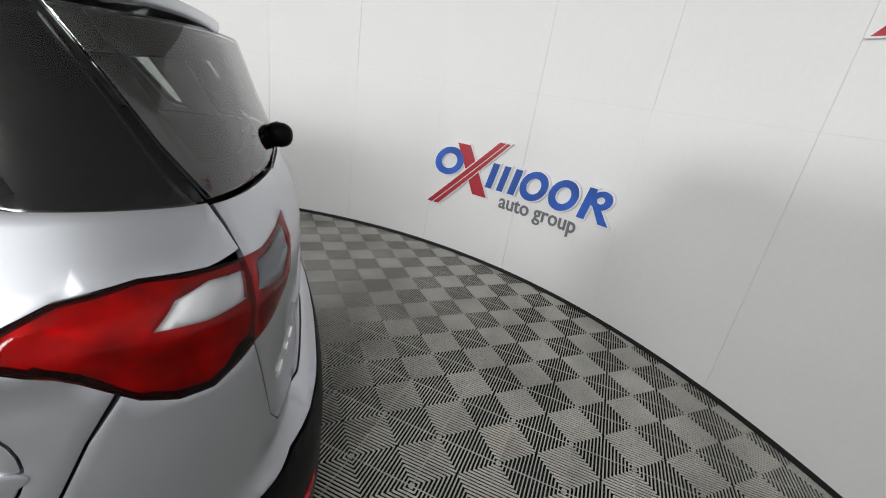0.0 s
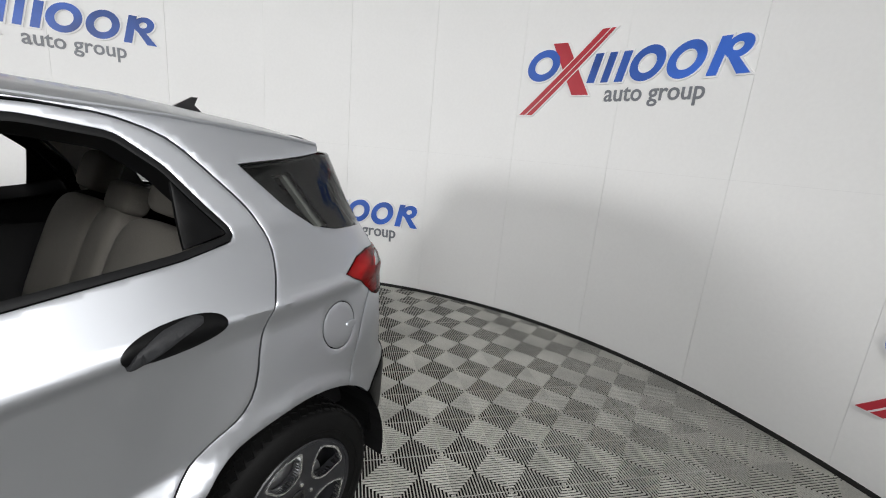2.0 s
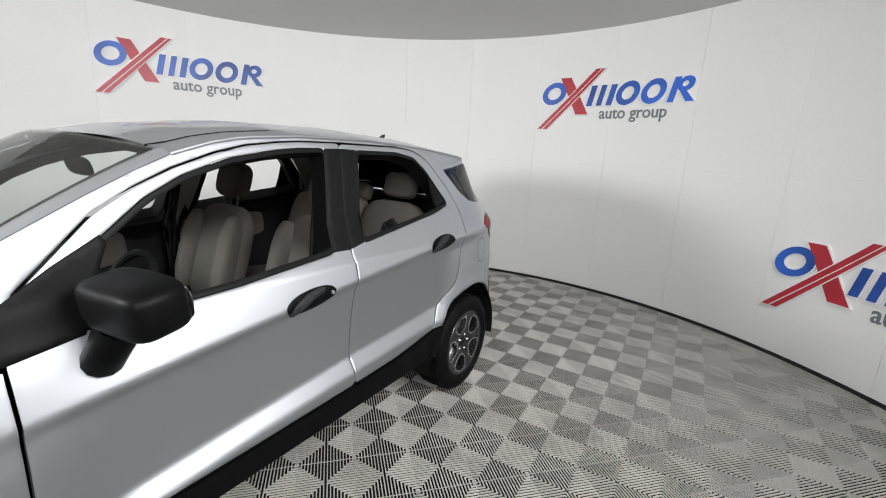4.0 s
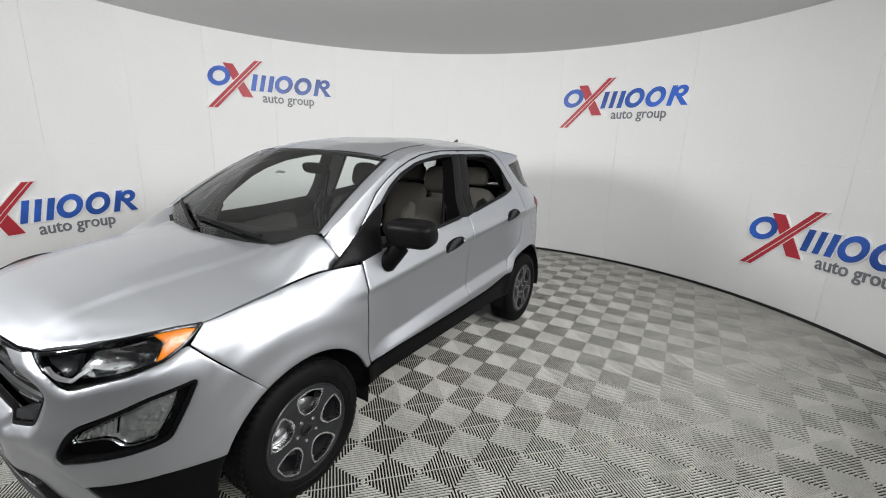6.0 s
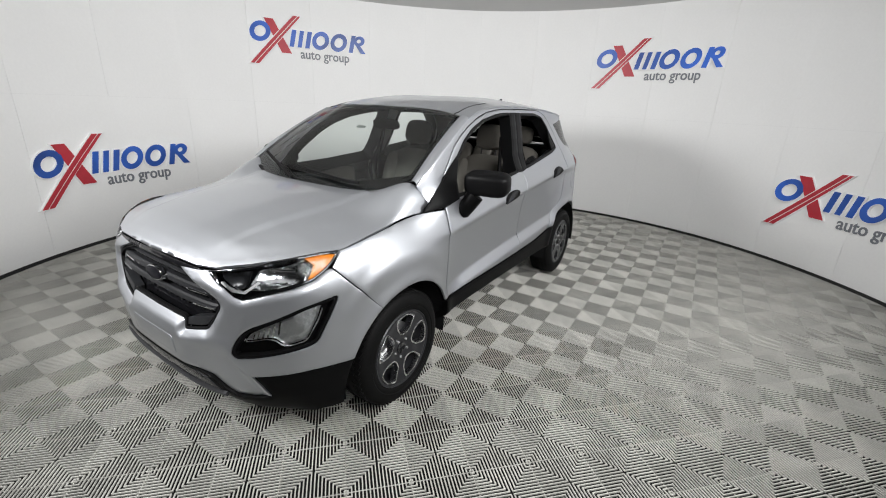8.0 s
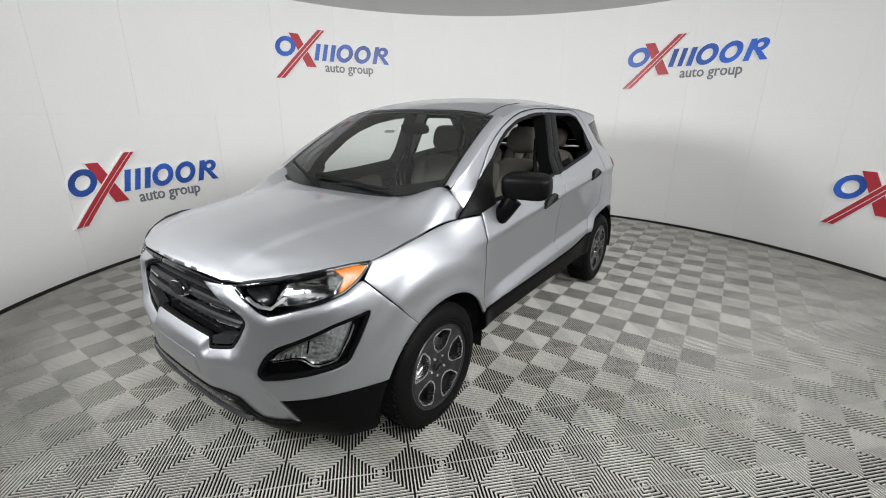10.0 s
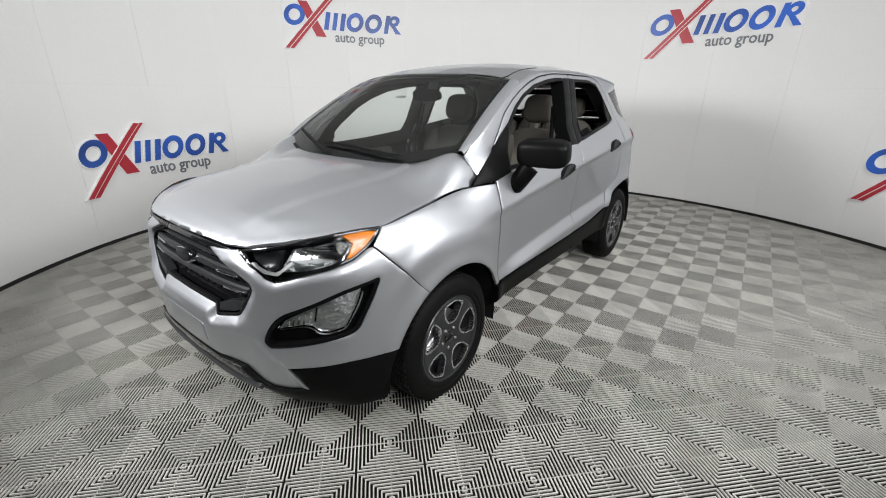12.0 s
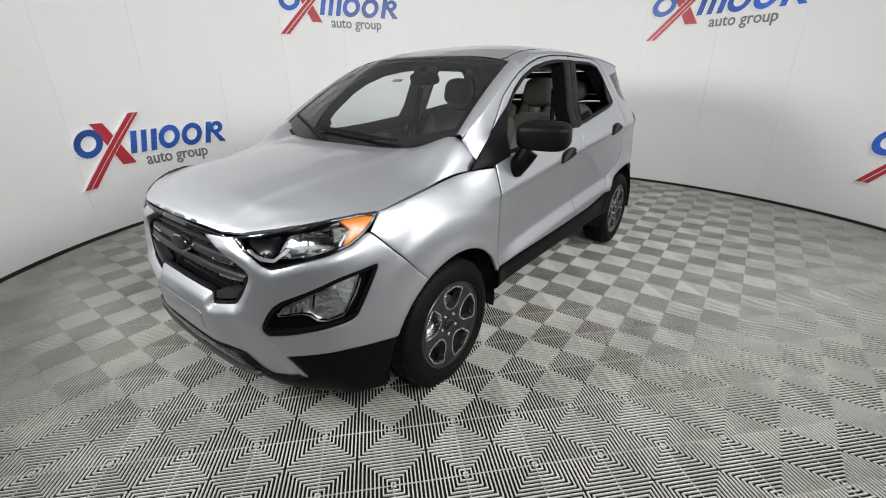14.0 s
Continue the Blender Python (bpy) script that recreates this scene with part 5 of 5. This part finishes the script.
# black wheel-arch liners, floor pan
for cx, rad in ((1.276, 0.415), (-1.26, 0.42)):
    for side in (1, -1):
        bm = bmesh.new()
        grid_sheet(bm, lambda i, j: Vector((cx + rad * math.cos(math.pi * (1.1 * i - 0.05)), side * (0.56 + 0.285 * j), HUB + rad * math.sin(math.pi * (1.1 * i - 0.05)))), 24, 2)
        bmesh.ops.contextual_create(bm, geom=[v for v in bm.verts if abs(abs(v.co.y) - 0.56) < 1e-4])
        part("arch_liner", bm, DARKIN, car, "black wheel-arch liner", smooth=False)
bm = bmesh.new()
add_box(bm, -1.80, 1.95, -0.56, 0.56, 0.24, 0.40)
add_box(bm, -0.80, 0.83, -0.64, 0.64, 0.22, 0.38)
part("floor_pan", bm, DARKIN, car, "dark underbody", smooth=False)
bm = bmesh.new()
add_box(bm, 0.86, 1.98, -0.54, 0.54, 0.38, 0.82)
part("engine_bay", bm, DARKIN, car, "dark engine compartment", smooth=False)

# ---- mirrors, handles ----
for side in (1, -1):
    bm = bmesh.new()
    blob(bm, 0.074, 0.134, 0.068, pose(0.66, side * 0.972, 1.176, 0, 8, side * 8), 4.2, 28, 16)
    mirror = part("door_mirror", bm, CLAD, car, "black plastic door mirror")
    bm = bmesh.new()
    tube(bm, [(0.70, side * 0.80, 0.985), (0.695, side * 0.84, 1.00), (0.685, side * 0.875, 1.05), (0.67, side * 0.90, 1.10)], [0.046, 0.050, 0.050, 0.055], 12)
    part("mirror_foot", bm, CLAD, mirror, "black mirror foot")
    bm = bmesh.new()
    blob(bm, 0.004, 0.106, 0.052, pose(0.592, side * 0.980, 1.176, 0, 4, side * 8), 3.2, 24, 10)
    part("mirror_glass", bm, MACHINED, mirror, "mirror glass")
    bm = bmesh.new()
    blob(bm, 0.0712, 0.1265, 0.0035, pose(0.664, side * 0.970, 1.188, 0, 8, side * 8), 3.2, 28, 6)
    part("mirror_seam", bm, GLOSSBLACK, mirror)
for hx, hz in ((0.035, 0.988), (-0.90, 1.072)):
    tilt = math.atan2(0.075, 1.0)
    for side in (1, -1):
        a0 = arc_at(hz, x=hx)
        oval = []
        for t in np.linspace(0, 2 * math.pi, 32, endpoint=False):
            u, w = 0.118 * math.copysign(abs(math.cos(t)) ** 0.9, math.cos(t)), 0.040 * math.sin(t)
            oval.append((a0 + u, hz + w + u * 0.10))
        cup = sheet("door_handle", oval, body, CLAD, car, step=0.015, gap=0, lip=0.003, drop=0.001, depth=0.006, lift=0.0025, sides=(side,), bulge=lambda v: 0.0025 - 0.0 * v[:, 0], label="black door handle in an oval cup")[0]
        bar_line = [(-0.112, -0.020), (-0.085, 0.006), (-0.030, 0.028), (0.040, 0.037), (0.064, 0.026), (0.058, 0.012), (0.0, 0.000), (-0.060, -0.016), (-0.098, -0.028)]
        sheet("grip", rounded([(a0 + u, hz + w + u * 0.10) for u, w in bar_line], 0.008), body, GRIP, cup, step=0.012, gap=0, lip=0.006, drop=0.005, depth=0.014, lift=0.016, sides=(side,), label="satin dark grey pull grip")
        if hx > -0.5 and side == 1:
            bm = bmesh.new()
            q = Vector(body(np.array([a0 + 0.090]), np.array([hz + 0.012]))[0]) + Vector((0, 0.002, 0))
            lathe(bm, [(0.001, 0.019), (0.007, 0.018), (0.009, 0.010)], 12, Matrix.Translation(q))
            part("lock_barrel", bm, MACHINED, cup, "bright lock barrel")

# ---- cabin ----
def cushion(bm, w, d, h, m, power=4.0):
    blob(bm, w / 2, d / 2, h / 2, m, power, 28, 14)


def seat(x, y, recline, name, width=0.50):
    root = new(name)
    root.parent = car
    tagged(root, "beige cloth front seat with a separate headrest")
    bm = bmesh.new()
    cushion(bm, 0.52, width, 0.17, pose(x + 0.22, y, 0.625, 0, -6))
    part("seat_cushion", bm, BEIGE, root)
    bm = bmesh.new()
    m = pose(x, y, 0.625) @ pose(0, 0, 0, 0, -recline)
    cushion(bm, 0.15, width * 0.94, 0.60, m @ pose(-0.03, 0, 0.31), 3.6)
    part("backrest", bm, BEIGE, root)
    for s in (1, -1):
        bm = bmesh.new()
        cushion(bm, 0.13, 0.11, 0.50, m @ pose(0.045, s * (width / 2 - 0.06), 0.30, 0, 0, s * 18), 2.8)
        part("bolster", bm, BEIGE, root)
    bm = bmesh.new()
    cushion(bm, 0.115, 0.265, 0.215, m @ pose(-0.02, 0, 0.76), 3.2)
    part("headrest", bm, BEIGE, root)
    for s in (1, -1):
        bm = bmesh.new()
        tube(bm, [(m @ Vector((-0.03, s * 0.07, 0.57))), (m @ Vector((-0.025, s * 0.07, 0.72)))], 0.006, 8)
        part("headrest_post", bm, RIMGREY, root, "dark metal headrest post")
    return root


seat(-0.285, 0.36, 16, "front_seat")
seat(-0.17, -0.34, 16, "front_seat")
bench = new("rear_bench")
bench.parent = car
tagged(bench, "beige cloth rear bench with headrests")
bm = bmesh.new()
cushion(bm, 0.50, 1.24, 0.18, pose(-0.62, 0, 0.66, 0, -6))
part("seat_cushion", bm, BEIGE, bench)
for y0, w in ((0.36, 0.50), (0.0, 0.22), (-0.36, 0.50)):
    bm = bmesh.new()
    m = pose(-0.90, y0, 0.70) @ pose(0, 0, 0, 0, -20)
    cushion(bm, 0.14, w, 0.60, m @ pose(0, 0, 0.28), 4.0)
    part("backrest", bm, BEIGE, bench)
    bm = bmesh.new()
    cushion(bm, 0.10, 0.25 if w > 0.3 else 0.22, 0.17 if w > 0.3 else 0.12, m @ pose(0.0, 0, 0.69 if w > 0.3 else 0.62), 4.0)
    part("headrest", bm, BEIGE, bench)
# dashboard, wheel, console
bm = bmesh.new()
grid_sheet(bm, lambda i, j: Vector((0.62 + 0.50 * j - 0.05 * math.cos(3.14 * i) ** 2 * (1 - j) * 0 , 0.70 * (2 * i - 1), 0.60 + 0.47 * min(1, j * 4) ** 0.5 + 0.02 * (j > 0.3) * math.sin(3.14 * j) - 0.03 * abs(2 * i - 1) ** 2 + 0.025 * math.exp(-((2 * i - 1 - 0.5) / 0.22) ** 2) * (0.2 < j < 0.6))), 28, 16)
dash = part("dashboard", bm, DARKIN, car, "black moulded dashboard")
bm = bmesh.new()
blob(bm, 0.02, 0.11, 0.06, pose(0.62, 0.0, 1.01, 0, -12), 5.0)
part("centre_screen", bm, DARKIN, dash, "black centre display")
bm = bmesh.new()
m = pose(0.47, 0.36, 0.98) @ pose(0, 0, 0, 0, 65)
tube(bm, [m @ Vector((0.185 * math.cos(t), 0.185 * math.sin(t), 0)) for t in np.linspace(0, 2 * math.pi, 36, endpoint=False)], 0.015, 8, closed=True)
swheel = part("steering_wheel", bm, DARKIN, car, "black steering wheel")
bm = bmesh.new()
blob(bm, 0.075, 0.085, 0.03, m, 3.0)
for t in (0, 180, 270):
    tube(bm, [m @ Vector((0.05 * math.cos(radians(t + 90)), 0.05 * math.sin(radians(t + 90)), 0)), m @ Vector((0.18 * math.cos(radians(t + 90)), 0.18 * math.sin(radians(t + 90)), 0))], 0.014, 8)
part("wheel_boss", bm, DARKIN, swheel)
bm = bmesh.new()
add_box(bm, -0.25, 0.65, -0.10, 0.10, 0.38, 0.74, 0.03)
part("centre_console", bm, DARKIN, car, "black centre console")
bm = bmesh.new()
blob(bm, 0.012, 0.125, 0.038, pose(0.44, 0.0, 1.45, 0, 15), 3.2)
part("inside_mirror", bm, DARKIN, car, "black inside mirror")
bm = bmesh.new()
grid_sheet(bm, lambda i, j: screen(0.03 + 0.12 * i, 0.655 + 0.032 * j) - Vector((0.006, 0, 0.008)), 2, 2)
part("screen_sticker", bm, SIGN_WHITE, glass, "white paper sticker on the windscreen")
for side in (1, -1):
    bm = bmesh.new()
    def inner_pillar(i, j):
        z = 0.75 + 0.80 * j
        x = -0.235 - 0.10 * max(0, (z - 1.1)) / 0.5 + (0.065 - 0.13 * i)
        q = body(np.array([arc_at(z, x=x)]), np.array([z]))[0]
        return Vector((x, side * (q[1] - 0.09), z))
    grid_sheet(bm, inner_pillar, 2, 10)
    part("inner_pillar", bm, LINER, car, "pale inner pillar lining")
    for xx, yy in ((-0.22, 0.60), (-0.20, 0.615)):
        bm = bmesh.new()
        tube(bm, [(xx, side * yy, 1.38), (xx + 0.05, side * (yy + 0.03), 1.1), (xx + 0.05, side * (yy + 0.05), 0.6)], 0.012, 6)
        part("seat_belt", bm, DARKIN, car, "dark seat belt")
    bm = bmesh.new()
    cushion(bm, 0.50, 0.03, 0.20, pose(0.30, side * 0.735, 0.93, 0, 5), 5.0)
    part("door_insert", bm, BEIGE, car, "beige padded door insert")
    bm = bmesh.new()
    cushion(bm, 0.46, 0.03, 0.18, pose(-0.62, side * 0.74, 0.98, 0, 5), 5.0)
    part("door_insert", bm, BEIGE, car, "beige padded door insert")
bm = bmesh.new()
add_box(bm, -1.78, -1.15, -0.60, 0.60, 0.40, 0.98, 0.05)
part("luggage_floor", bm, DARKIN, car, "dark luggage compartment trim", smooth=False)
bm = bmesh.new()
add_box(bm, -1.70, -1.68, -0.61, 0.61, 0.55, 1.215, 0.008)
part("gate_lining", bm, DARKIN, car, "dark inner lining of the tailgate", smooth=False)
for side in (1, -1):
    bm = bmesh.new()
    add_box(bm, -1.66, -1.10, min(side * 0.60, side * 0.66), max(side * 0.60, side * 0.66), 0.60, 1.235, 0.02)
    part("luggage_side_trim", bm, DARKIN, car, "dark side trim of the luggage space", smooth=False)

# pale linings of the rear pillars round the quarter windows
for side in (1, -1):
    sheet("rear_pillar_lining", xz((-1.16, 1.24), (-1.10, 1.40), (-1.02, 1.50), (-1.05, 1.545), (-1.47, 1.50), (-1.62, 1.25)), lambda a, z: body(a, z) - body_normal(a, z) * 0.06, LINER, car, holes=[qin], step=0.05, gap=0, depth=0.02, sides=(side,), label="pale grey rear pillar lining")

build_tiles()
